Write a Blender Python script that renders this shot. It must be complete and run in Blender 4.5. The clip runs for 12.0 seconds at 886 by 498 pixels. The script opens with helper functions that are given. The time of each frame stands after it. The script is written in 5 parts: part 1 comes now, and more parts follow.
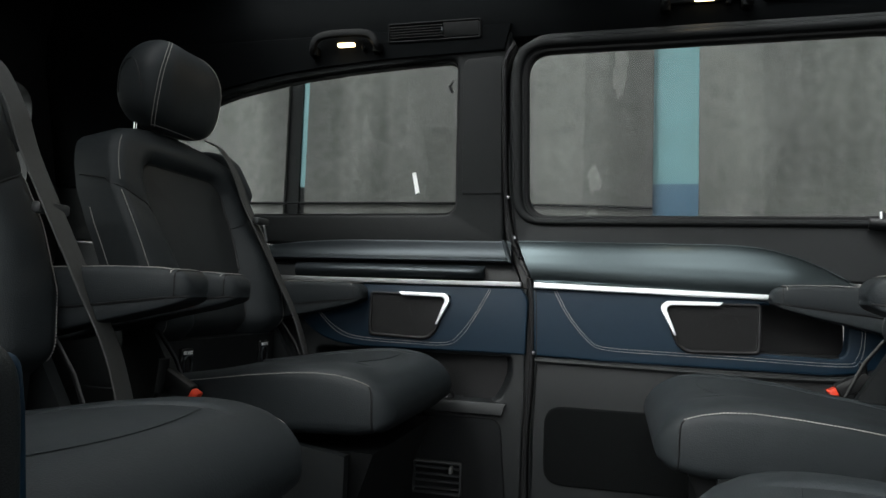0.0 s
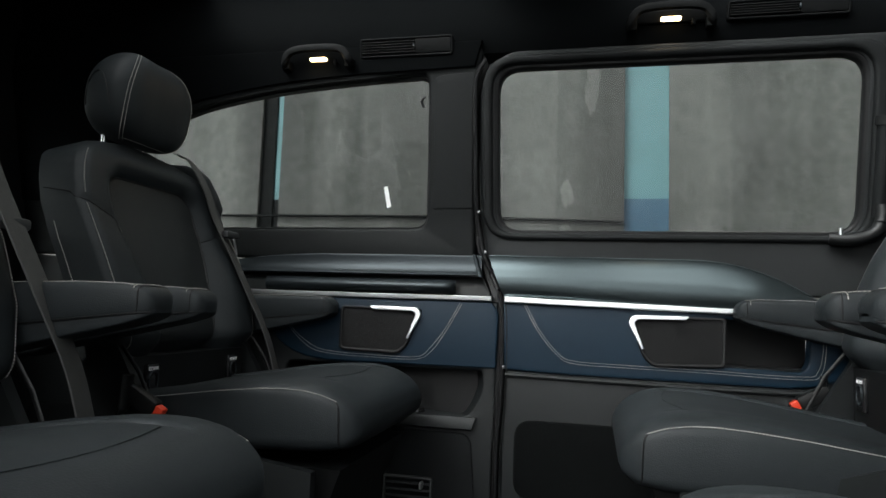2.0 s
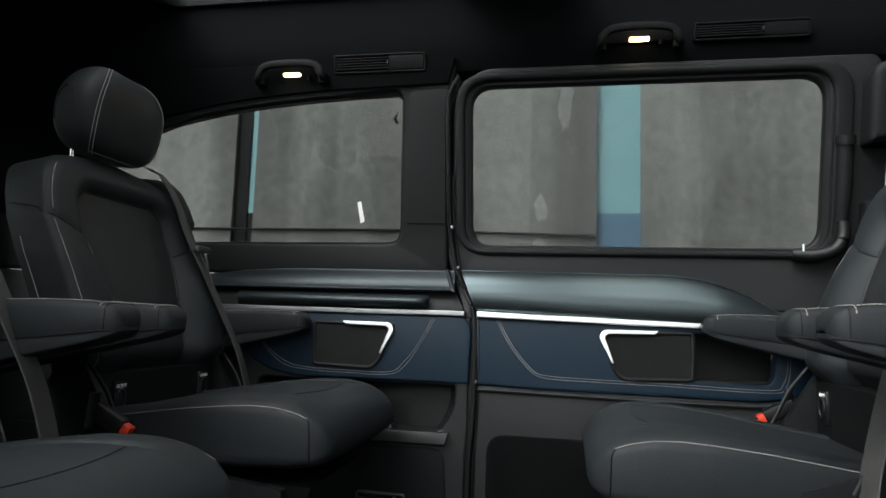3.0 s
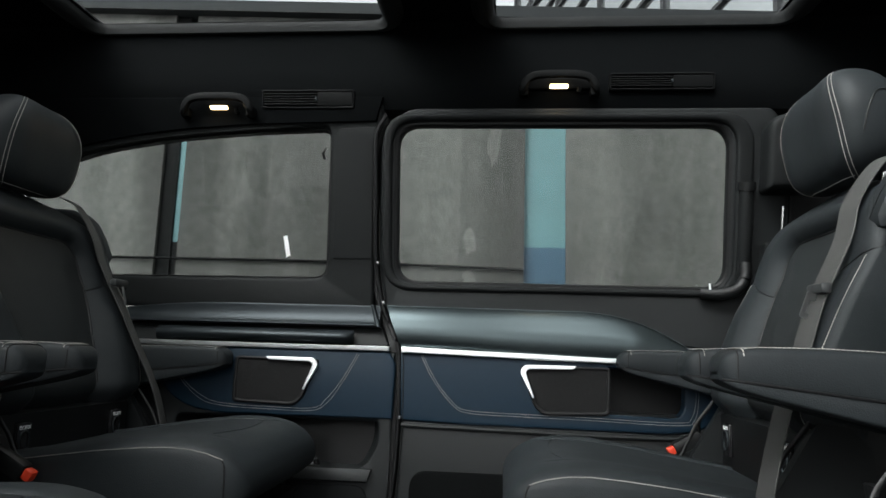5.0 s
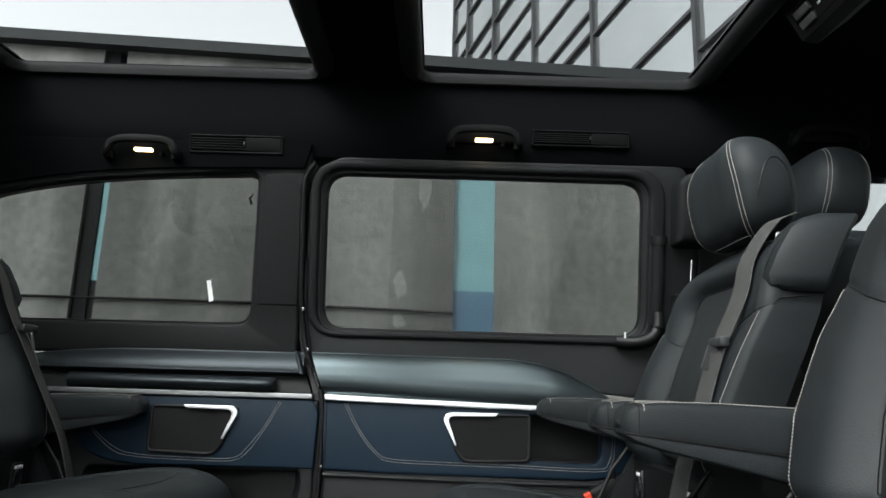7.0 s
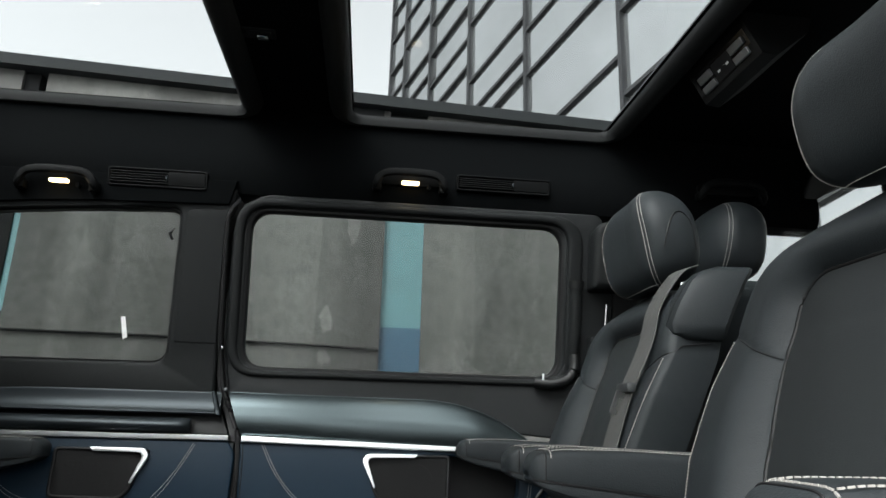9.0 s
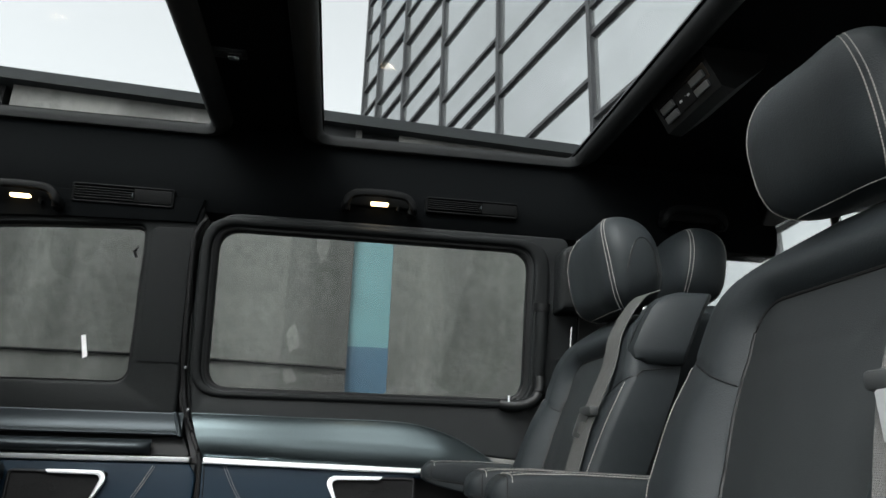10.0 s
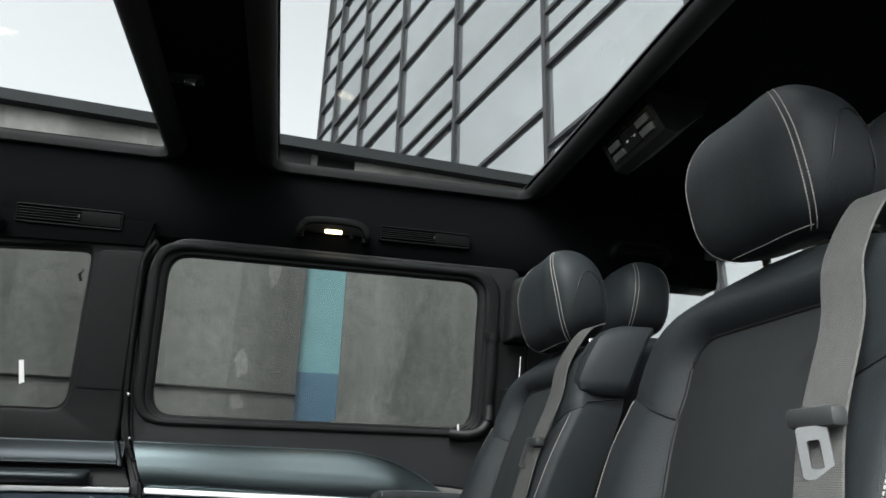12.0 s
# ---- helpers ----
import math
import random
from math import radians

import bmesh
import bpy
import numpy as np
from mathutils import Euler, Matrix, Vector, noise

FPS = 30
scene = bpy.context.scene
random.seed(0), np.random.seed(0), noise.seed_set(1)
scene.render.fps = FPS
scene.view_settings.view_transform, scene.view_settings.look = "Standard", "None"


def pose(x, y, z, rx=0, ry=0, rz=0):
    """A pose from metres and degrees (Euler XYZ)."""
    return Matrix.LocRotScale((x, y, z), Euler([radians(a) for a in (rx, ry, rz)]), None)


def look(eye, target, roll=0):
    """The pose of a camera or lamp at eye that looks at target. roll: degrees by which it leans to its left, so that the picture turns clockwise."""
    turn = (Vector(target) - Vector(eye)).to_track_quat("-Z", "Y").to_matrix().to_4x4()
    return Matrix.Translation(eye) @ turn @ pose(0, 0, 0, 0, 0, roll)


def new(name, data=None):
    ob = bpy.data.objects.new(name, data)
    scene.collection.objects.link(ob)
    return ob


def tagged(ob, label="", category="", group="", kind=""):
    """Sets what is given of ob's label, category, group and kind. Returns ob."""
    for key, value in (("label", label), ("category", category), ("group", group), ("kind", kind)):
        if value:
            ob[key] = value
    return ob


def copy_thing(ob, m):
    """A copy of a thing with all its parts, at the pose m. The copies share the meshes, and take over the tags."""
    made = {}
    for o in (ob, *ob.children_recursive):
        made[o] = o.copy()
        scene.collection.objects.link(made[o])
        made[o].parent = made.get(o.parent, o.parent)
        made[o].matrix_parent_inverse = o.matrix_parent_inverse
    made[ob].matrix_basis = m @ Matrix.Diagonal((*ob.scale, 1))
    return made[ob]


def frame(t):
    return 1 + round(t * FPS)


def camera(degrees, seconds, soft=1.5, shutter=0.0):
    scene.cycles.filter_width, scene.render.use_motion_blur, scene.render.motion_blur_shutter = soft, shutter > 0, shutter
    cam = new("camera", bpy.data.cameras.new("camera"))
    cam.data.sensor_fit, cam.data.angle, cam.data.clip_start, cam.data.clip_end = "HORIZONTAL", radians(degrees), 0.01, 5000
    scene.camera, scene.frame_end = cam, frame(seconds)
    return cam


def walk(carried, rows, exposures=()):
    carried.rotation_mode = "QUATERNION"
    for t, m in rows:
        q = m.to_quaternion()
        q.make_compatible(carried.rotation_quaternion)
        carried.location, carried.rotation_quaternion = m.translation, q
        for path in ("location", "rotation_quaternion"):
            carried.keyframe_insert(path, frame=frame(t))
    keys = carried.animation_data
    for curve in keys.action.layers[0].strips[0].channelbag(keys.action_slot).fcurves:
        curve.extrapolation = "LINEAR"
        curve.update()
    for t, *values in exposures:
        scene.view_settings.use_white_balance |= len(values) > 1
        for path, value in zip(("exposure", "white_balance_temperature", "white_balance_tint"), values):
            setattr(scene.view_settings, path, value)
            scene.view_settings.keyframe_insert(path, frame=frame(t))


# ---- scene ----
cam = camera(67.29, 12.0)
PATH = [
    (0, (0.1499, 0.0504, 0.6604), (-0.3583, 1.9797, 0.8005), 1.99),
    (0.5, (0.1534, 0.0514, 0.6607), (-0.3476, 1.9822, 0.8051), 1.94),
    (1, (0.1577, 0.0513, 0.6617), (-0.3300, 1.9851, 0.8120), 1.96),
    (1.5, (0.1626, 0.0502, 0.6636), (-0.3081, 1.9874, 0.8238), 1.99),
    (2, (0.1680, 0.0481, 0.6661), (-0.2760, 1.9900, 0.8444), 1.98),
    (2.5, (0.1738, 0.0451, 0.6693), (-0.2393, 1.9920, 0.8671), 1.91),
    (4.5, (0.1998, 0.0259, 0.6868), (-0.0391, 1.9917, 0.9666), 1.81),
    (5, (0.2066, 0.0197, 0.6919), (0.0209, 1.9875, 0.9969), 1.79),
    (5.5, (0.2133, 0.0130, 0.6973), (0.0750, 1.9800, 1.0316), 1.74),
    (6, (0.2198, 0.0060, 0.7027), (0.1312, 1.9703, 1.0684), 1.73),
    (6.5, (0.2260, -0.0013, 0.7082), (0.1824, 1.9593, 1.1006), 1.72),
    (7, (0.2320, -0.0088, 0.7137), (0.2363, 1.9463, 1.1353), 1.66),
    (9, (0.2506, -0.0391, 0.7336), (0.4532, 1.8819, 1.2520), 1.62),
    (9.5, (0.2536, -0.0464, 0.7377), (0.4986, 1.8625, 1.2818), 1.69),
    (10, (0.2558, -0.0534, 0.7413), (0.5420, 1.8419, 1.3123), 1.71),
    (10.5, (0.2570, -0.0601, 0.7444), (0.5805, 1.8218, 1.3392), 1.64),
    (11, (0.2571, -0.0664, 0.7469), (0.6180, 1.8012, 1.3649), 1.66),
    (11.5, (0.2562, -0.0721, 0.7486), (0.6492, 1.7836, 1.3827), 1.65),
    (12, (0.2541, -0.0773, 0.7496), (0.6694, 1.7706, 1.3919), 1.65),
]
walk(cam, [(t, look(eye, target, roll)) for t, eye, target, roll in PATH])

# ---- light ----
world = bpy.data.worlds.new("overcast_sky")
scene.world = world
world.use_nodes = True
wn = world.node_tree
sky = wn.nodes.new("ShaderNodeTexSky")
sky.sky_type = "NISHITA"
sky.sun_disc = False
sky.sun_elevation, sky.sun_rotation = radians(46), radians(218)
sky.air_density, sky.dust_density, sky.ozone_density = 1.0, 6.0, 1.0
hs = wn.nodes.new("ShaderNodeHueSaturation")
hs.inputs["Saturation"].default_value = 0.06
wn.links.new(sky.outputs[0], hs.inputs["Color"])
bg = wn.nodes["Background"]
bg.inputs["Strength"].default_value = 0.113
cool = wn.nodes.new("ShaderNodeMix")
cool.data_type, cool.blend_type = "RGBA", "MULTIPLY"
cool.inputs["Factor"].default_value = 1.0
cool.inputs["B"].default_value = (0.96, 1.0, 1.0, 1)
wn.links.new(hs.outputs[0], cool.inputs["A"])
wn.links.new(cool.outputs["Result"], bg.inputs["Color"])

sun = new("sun", bpy.data.lights.new("sun", "SUN"))
sun.data.energy, sun.data.angle, sun.data.color = 0.36, radians(50), (1.0, 0.98, 0.96)
sun.matrix_world = look((0, 0, 0), (0.26, 0.80, -0.78))
scene.view_settings.exposure = 1.96


# ---- materials ----
def mat(name, color, rough=0.5, metal=0.0, scale=40.0, vary=0.12, bump=0.0, bump_scale=300.0, coat=0.0, spec=0.5, stain=0.0, stain_scale=3.0):
    m = bpy.data.materials.new(name)
    m.use_nodes = True
    t = m.node_tree
    b = t.nodes["Principled BSDF"]
    b.inputs["Metallic"].default_value = metal
    b.inputs["Specular IOR Level"].default_value = spec
    b.inputs["Coat Weight"].default_value = coat
    co = t.nodes.new("ShaderNodeTexCoord")
    n1 = t.nodes.new("ShaderNodeTexNoise")
    n1.inputs["Scale"].default_value, n1.inputs["Detail"].default_value = scale, 6
    n2 = t.nodes.new("ShaderNodeTexNoise")
    n2.inputs["Scale"].default_value, n2.inputs["Detail"].default_value = stain_scale, 4
    t.links.new(co.outputs["Object"], n1.inputs["Vector"])
    t.links.new(co.outputs["Object"], n2.inputs["Vector"])
    mx = t.nodes.new("ShaderNodeMix")
    mx.data_type = "RGBA"
    mx.inputs["A"].default_value = (*[c * (1 - vary) for c in color], 1)
    mx.inputs["B"].default_value = (*[min(1, c * (1 + vary)) for c in color], 1)
    t.links.new(n1.outputs["Fac"], mx.inputs["Factor"])
    m2 = t.nodes.new("ShaderNodeMix")
    m2.data_type = "RGBA"
    m2.blend_type = "MULTIPLY"
    m2.inputs["Factor"].default_value = stain
    t.links.new(mx.outputs["Result"], m2.inputs["A"])
    rp = t.nodes.new("ShaderNodeValToRGB")
    rp.color_ramp.elements[0].position, rp.color_ramp.elements[1].position = 0.35, 0.65
    rp.color_ramp.elements[0].color = (0.35, 0.35, 0.35, 1)
    t.links.new(n2.outputs["Fac"], rp.inputs["Fac"])
    t.links.new(rp.outputs["Color"], m2.inputs["B"])
    t.links.new(m2.outputs["Result"], b.inputs["Base Color"])
    mr = t.nodes.new("ShaderNodeMapRange")
    mr.inputs["To Min"].default_value, mr.inputs["To Max"].default_value = max(0.02, rough - 0.06), min(1, rough + 0.06)
    t.links.new(n2.outputs["Fac"], mr.inputs["Value"])
    t.links.new(mr.outputs["Result"], b.inputs["Roughness"])
    if bump:
        v = t.nodes.new("ShaderNodeTexVoronoi")
        v.inputs["Scale"].default_value = bump_scale
        t.links.new(co.outputs["Object"], v.inputs["Vector"])
        bp = t.nodes.new("ShaderNodeBump")
        bp.inputs["Strength"].default_value, bp.inputs["Distance"].default_value = bump, 0.0015
        t.links.new(v.outputs["Distance"], bp.inputs["Height"])
        t.links.new(bp.outputs["Normal"], b.inputs["Normal"])
    return m


def weave(name, color, scale, rough, bump):
    """A fabric with two crossed wave patterns."""
    m = mat(name, color, rough, scale=120, vary=0.2, spec=0.25)
    t = m.node_tree
    b = t.nodes["Principled BSDF"]
    co = [n for n in t.nodes if n.bl_idname == "ShaderNodeTexCoord"][0]
    hs = []
    for axis in ("Y", "Z"):
        w = t.nodes.new("ShaderNodeTexWave")
        w.bands_direction = axis
        w.inputs["Scale"].default_value = scale
        t.links.new(co.outputs["Object"], w.inputs["Vector"])
        hs.append(w)
    mm = t.nodes.new("ShaderNodeMath")
    mm.operation = "MULTIPLY"
    t.links.new(hs[0].outputs["Fac"], mm.inputs[0])
    t.links.new(hs[1].outputs["Fac"], mm.inputs[1])
    bp = t.nodes.new("ShaderNodeBump")
    bp.inputs["Strength"].default_value, bp.inputs["Distance"].default_value = bump, 0.001
    t.links.new(mm.outputs[0], bp.inputs["Height"])
    t.links.new(bp.outputs["Normal"], b.inputs["Normal"])
    return m


def glass_mat(name, tint=(1, 1, 1), mirror=0.06):
    m = bpy.data.materials.new(name)
    m.use_nodes = True
    t = m.node_tree
    t.nodes.remove(t.nodes["Principled BSDF"])
    tr, gl, mx = t.nodes.new("ShaderNodeBsdfTransparent"), t.nodes.new("ShaderNodeBsdfGlossy"), t.nodes.new("ShaderNodeMixShader")
    tr.inputs["Color"].default_value = (*tint, 1)
    gl.inputs["Roughness"].default_value = 0.02
    mx.inputs[0].default_value = mirror
    t.links.new(tr.outputs[0], mx.inputs[1])
    t.links.new(gl.outputs[0], mx.inputs[2])
    t.links.new(mx.outputs[0], t.nodes["Material Output"].inputs["Surface"])
    return m


def glow(name, color, power):
    m = mat(name, color, 0.3)
    b = m.node_tree.nodes["Principled BSDF"]
    b.inputs["Emission Color"].default_value = (*color, 1)
    b.inputs["Emission Strength"].default_value = power
    return m


LEATHER = mat("black_leather", (0.0140, 0.0172, 0.0192), 0.55, spec=0.27, bump=0.17, bump_scale=480, scale=60, vary=0.15, stain_scale=9)
PERF = mat("black_fabric_insert", (0.0120, 0.0142, 0.0152), 0.56, bump=0.2, bump_scale=700, scale=200, vary=0.2, spec=0.35)
BLUE = mat("blue_leather", (0.0022, 0.0118, 0.0232), 0.52, bump=0.12, bump_scale=650, scale=60, vary=0.1, stain_scale=6, spec=0.20)
PLASTIC = mat("dark_grey_plastic", (0.0070, 0.0084, 0.0090), 0.52, bump=0.2, bump_scale=900, scale=150, vary=0.1, spec=0.28)
PILLAR = mat("matt_dark_pillar_trim", (0.0052, 0.0062, 0.0066), 0.62, bump=0.25, bump_scale=1100, scale=180, vary=0.15, spec=0.2)
PLASTIC2 = mat("black_plastic", (0.0045, 0.005, 0.0053), 0.45, bump=0.1, bump_scale=900, scale=150, vary=0.1, spec=0.3)
GLOSS = mat("gloss_black_plastic", (0.01, 0.01, 0.011), 0.18, scale=90)
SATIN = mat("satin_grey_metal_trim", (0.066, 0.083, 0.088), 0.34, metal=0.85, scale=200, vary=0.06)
# Dark satin metal; on the quarter rail it stands in for shaded SATIN trim.
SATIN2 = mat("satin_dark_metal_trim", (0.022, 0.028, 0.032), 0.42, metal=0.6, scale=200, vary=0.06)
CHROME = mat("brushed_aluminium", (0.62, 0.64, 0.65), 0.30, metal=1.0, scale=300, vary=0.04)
CHROME2 = mat("polished_chrome", (0.8, 0.8, 0.8), 0.08, metal=1.0, scale=300, vary=0.02)
LINER = mat("black_headliner_fabric", (0.0021, 0.0025, 0.0028), 0.9, bump=0.2, bump_scale=1200, scale=300, vary=0.25, spec=0.04)
LINER2 = mat("dark_grey_sunroof_surround", (0.0085, 0.0095, 0.010), 0.7, bump=0.2, bump_scale=1200, scale=300, vary=0.2, spec=0.3)
CARPET = mat("black_carpet", (0.013, 0.014, 0.0148), 0.97, bump=0.8, bump_scale=900, scale=400, vary=0.4, spec=0.1, stain=0.4)
KICK = mat("black_loop_carpet", (0.0045, 0.005, 0.0052), 0.97, bump=0.8, bump_scale=700, scale=400, vary=0.4, spec=0.05, stain=0.3)
RUBBER = mat("black_rubber", (0.006, 0.006, 0.0065), 0.5, scale=100, spec=0.25)
BELT = weave("grey_belt_webbing", (0.062, 0.062, 0.060), 160, 0.55, 0.6)
BLACKTRIM = mat("black_roof_fittings", (0.0024, 0.0027, 0.0029), 0.6, bump=0.1, bump_scale=900, scale=200, vary=0.15, spec=0.09)
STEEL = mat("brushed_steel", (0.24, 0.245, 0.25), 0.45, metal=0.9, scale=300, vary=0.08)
THREAD = mat("pale_thread", (0.30, 0.285, 0.265), 0.7, scale=400, vary=0.2)
MESH = mat("speaker_mesh", (0.0042, 0.0042, 0.0044), 0.6, bump=0.5, bump_scale=1100, scale=300, vary=0.3, spec=0.2)
GREYPLASTIC = mat("mid_grey_plastic", (0.030, 0.032, 0.033), 0.5, bump=0.1, bump_scale=900, scale=150, vary=0.1)
# Pale base colour stands in for the sheen of the metal recliner rods.
PALEROD = mat("pale_grey_enamel", (0.16, 0.165, 0.17), 0.45, scale=150, vary=0.1)
RED = mat("red_button", (0.65, 0.05, 0.02), 0.4, scale=100)
WHITE = mat("white_print", (0.82, 0.82, 0.82), 0.6, scale=100)
LAMPGLOW = glow("lamp_glow", (1.0, 0.72, 0.36), 2.4)
GLASS = glass_mat("window_glass", (0.625, 0.645, 0.637), 0.03)
SCREENGLASS = glass_mat("windscreen_glass", (0.80, 0.82, 0.81), 0.03)
ROOFGLASS = glass_mat("roof_glass", (0.92, 0.93, 0.93), 0.03)


def board_concrete(name, color):
    """Cast concrete with run-down streaks, clouds and pores."""
    m = bpy.data.materials.new(name)
    m.use_nodes = True
    t = m.node_tree
    b = t.nodes["Principled BSDF"]
    b.inputs["Roughness"].default_value = 0.9
    co = t.nodes.new("ShaderNodeTexCoord")
    mp = t.nodes.new("ShaderNodeMapping")
    mp.inputs["Scale"].default_value = (3.2, 3.2, 0.35)
    t.links.new(co.outputs["Object"], mp.inputs["Vector"])
    fac = []
    for vec, sc, de in ((mp.outputs[0], 1.0, 3), (co.outputs["Object"], 2.2, 5), (co.outputs["Object"], 30.0, 6)):
        n = t.nodes.new("ShaderNodeTexNoise")
        n.inputs["Scale"].default_value, n.inputs["Detail"].default_value = sc, de
        t.links.new(vec, n.inputs["Vector"])
        fac.append(n.outputs["Fac"])
    last = None
    for f, (lo, hi, p0, p1) in zip(fac, ((0.72, 1.15, 0.42, 0.58), (0.85, 1.1, 0.35, 0.65), (0.8, 1.15, 0.3, 0.7))):
        r = t.nodes.new("ShaderNodeMapRange")
        r.inputs["From Min"].default_value, r.inputs["From Max"].default_value = p0, p1
        r.inputs["To Min"].default_value, r.inputs["To Max"].default_value = lo, hi
        t.links.new(f, r.inputs["Value"])
        if last is None:
            last = r.outputs["Result"]
        else:
            k = t.nodes.new("ShaderNodeMath")
            k.operation = "MULTIPLY"
            t.links.new(last, k.inputs[0])
            t.links.new(r.outputs["Result"], k.inputs[1])
            last = k.outputs[0]
    mx = t.nodes.new("ShaderNodeVectorMath")
    mx.operation = "SCALE"
    mx.inputs[0].default_value = color
    t.links.new(last, mx.inputs["Scale"])
    t.links.new(mx.outputs[0], b.inputs["Base Color"])
    bp = t.nodes.new("ShaderNodeBump")
    bp.inputs["Strength"].default_value, bp.inputs["Distance"].default_value = 0.4, 0.01
    t.links.new(fac[2], bp.inputs["Height"])
    t.links.new(bp.outputs["Normal"], b.inputs["Normal"])
    return m


CONCRETE = board_concrete("weathered_concrete", (0.124, 0.124, 0.118))
CONCRETE2 = board_concrete("darker_concrete", (0.096, 0.096, 0.091))
CONCRETE3 = board_concrete("paler_concrete", (0.148, 0.148, 0.140))
PALEPATCH = board_concrete("pale_plaster_patch", (0.172, 0.172, 0.164))
TEAL = mat("teal_panel", (0.135, 0.285, 0.31), 0.5, scale=6, vary=0.15, stain=0.25, stain_scale=2)
NAVY = mat("blue_panel", (0.045, 0.115, 0.185), 0.5, scale=6, vary=0.15, stain=0.25, stain_scale=2)
# Dark joint colour, also put where recesses and a ledge would be shaded.
JOINTSHADE = mat("dark_joint", (0.006, 0.0065, 0.007), 0.8, scale=10, spec=0.2)
PARAPET = mat("dark_parapet_flashing", (0.010, 0.012, 0.013), 0.75, scale=10, spec=0.2)
BOUNCEGROUND = mat("worn_grey_paving", (0.17, 0.17, 0.168), 0.9, scale=60, vary=0.35, bump=0.8, bump_scale=120, stain=0.4, stain_scale=0.8)
PANE = mat("facade_glass", (0.35, 0.365, 0.37), 0.08, metal=0.85, scale=0.5, vary=0.06, stain=0.25, stain_scale=0.15)
MULLION = mat("dark_mullion", (0.012, 0.013, 0.015), 0.7, scale=5)


# ---- building helpers ----
def finish(bm, name, material, parent=None, smooth=True, angle=40, label=""):
    bmesh.ops.recalc_face_normals(bm, faces=bm.faces)
    me = bpy.data.meshes.new(name)
    bm.to_mesh(me)
    bm.free()
    me.materials.append(material)
    ob = new(name, me)
    if smooth:
        me.shade_smooth()
        me.set_sharp_from_angle(angle=radians(angle))
    if parent is not None:
        ob.parent = parent
    if label:
        ob["label"] = label
    return ob


def part(name, bm, material, parent, label=""):
    return finish(bm, name, material, parent, label=label)


def thing(name, label, category, group="", kind="", at=(0, 0, 0)):
    e = new(name)
    e.empty_display_size = 0.1
    e.location = at
    return tagged(e, label, category, group, kind)


def rpoly(corners, seg=6):
    """A closed outline from corners (x, z, radius), each rounded by its radius."""
    pts, n = [], len(corners)
    for i in range(n):
        p0, p1, p2 = (Vector(corners[(i + k) % n][:2]) for k in (-1, 0, 1))
        r = corners[i][2]
        a, b = (p0 - p1), (p2 - p1)
        r = min(r, a.length * 0.49, b.length * 0.49)
        if r < 1e-4:
            pts.append(p1)
            continue
        q0, q1 = p1 + a.normalized() * r, p1 + b.normalized() * r
        for k in range(seg + 1):
            s = k / seg
            pts.append(q0 * (1 - s) ** 2 + p1 * 2 * s * (1 - s) + q1 * s * s)
    return [(p[0], p[1]) for p in pts]


def rect(x0, x1, z0, z1, r):
    return rpoly([(x0, z0, r), (x1, z0, r), (x1, z1, r), (x0, z1, r)])


ZP = [-0.2, 0.35, 0.60, 0.70, 0.76, 0.875, 1.24, 1.36, 1.45, 1.60]
YP = [1.652, 1.675, 1.695, 1.710, 1.728, 1.730, 1.657, 1.630, 1.605, 1.56]
MIDDLE = 1.0


def wall_y(z):
    return float(np.interp(z, ZP, YP))


def plate(outline, holes=(), off=0.0, thick=0.03, bevel=0.004, near=False, cuts=True):
    """A trim panel that follows the curved side wall: off is how far it stands behind the wall line (minus: proud)."""
    bm = bmesh.new()
    for loop in (outline, *holes):
        vs = [bm.verts.new((x, 0, z)) for x, z in loop]
        for a, b in zip(vs, vs[1:] + vs[:1]):
            bm.edges.new((a, b))
    bmesh.ops.triangle_fill(bm, use_beauty=True, use_dissolve=False, edges=bm.edges[:])
    back = bmesh.ops.extrude_face_region(bm, geom=bm.faces[:])
    moved = {v for v in back["geom"] if isinstance(v, bmesh.types.BMVert)}
    for v in moved:
        v.co.y = thick
    if bevel:
        rim = [e for e in bm.edges if all(v not in moved for v in e.verts) and len(e.link_faces) == 2 and e.calc_face_angle(0) > 1.0]
        bmesh.ops.bevel(bm, geom=rim, offset=bevel, segments=3, affect="EDGES", profile=0.5)
    if cuts:
        for z in ZP[1:-1]:
            bmesh.ops.bisect_plane(bm, geom=bm.verts[:] + bm.edges[:] + bm.faces[:], plane_co=(0, 0, z), plane_no=(0, 0, 1))
    for v in bm.verts:
        v.co.y += wall_y(v.co.z) + off
        if near:
            v.co.y = 2 * MIDDLE - v.co.y
    return bm


def box_bm(x0, x1, y0, y1, z0, z1, bevel=0.004, seg=2):
    bm = bmesh.new()
    bmesh.ops.create_cube(bm, size=1)
    for v in bm.verts:
        v.co = ((x0 + x1) / 2 + v.co.x * (x1 - x0), (y0 + y1) / 2 + v.co.y * (y1 - y0), (z0 + z1) / 2 + v.co.z * (z1 - z0))
    if bevel:
        bmesh.ops.bevel(bm, geom=bm.edges[:], offset=bevel, segments=seg, affect="EDGES", profile=0.5)
    return bm


def loft(rings, caps=True, closed=True):
    bm = bmesh.new()
    rows = [[bm.verts.new(p) for p in ring] for ring in rings]
    n = len(rows[0])
    for a, b in zip(rows, rows[1:]):
        for i in range(n if closed else n - 1):
            j = (i + 1) % n
            bm.faces.new((a[i], a[j], b[j], b[i]))
    if caps:
        bm.faces.new(rows[0][::-1])
        bm.faces.new(rows[-1])
    return bm


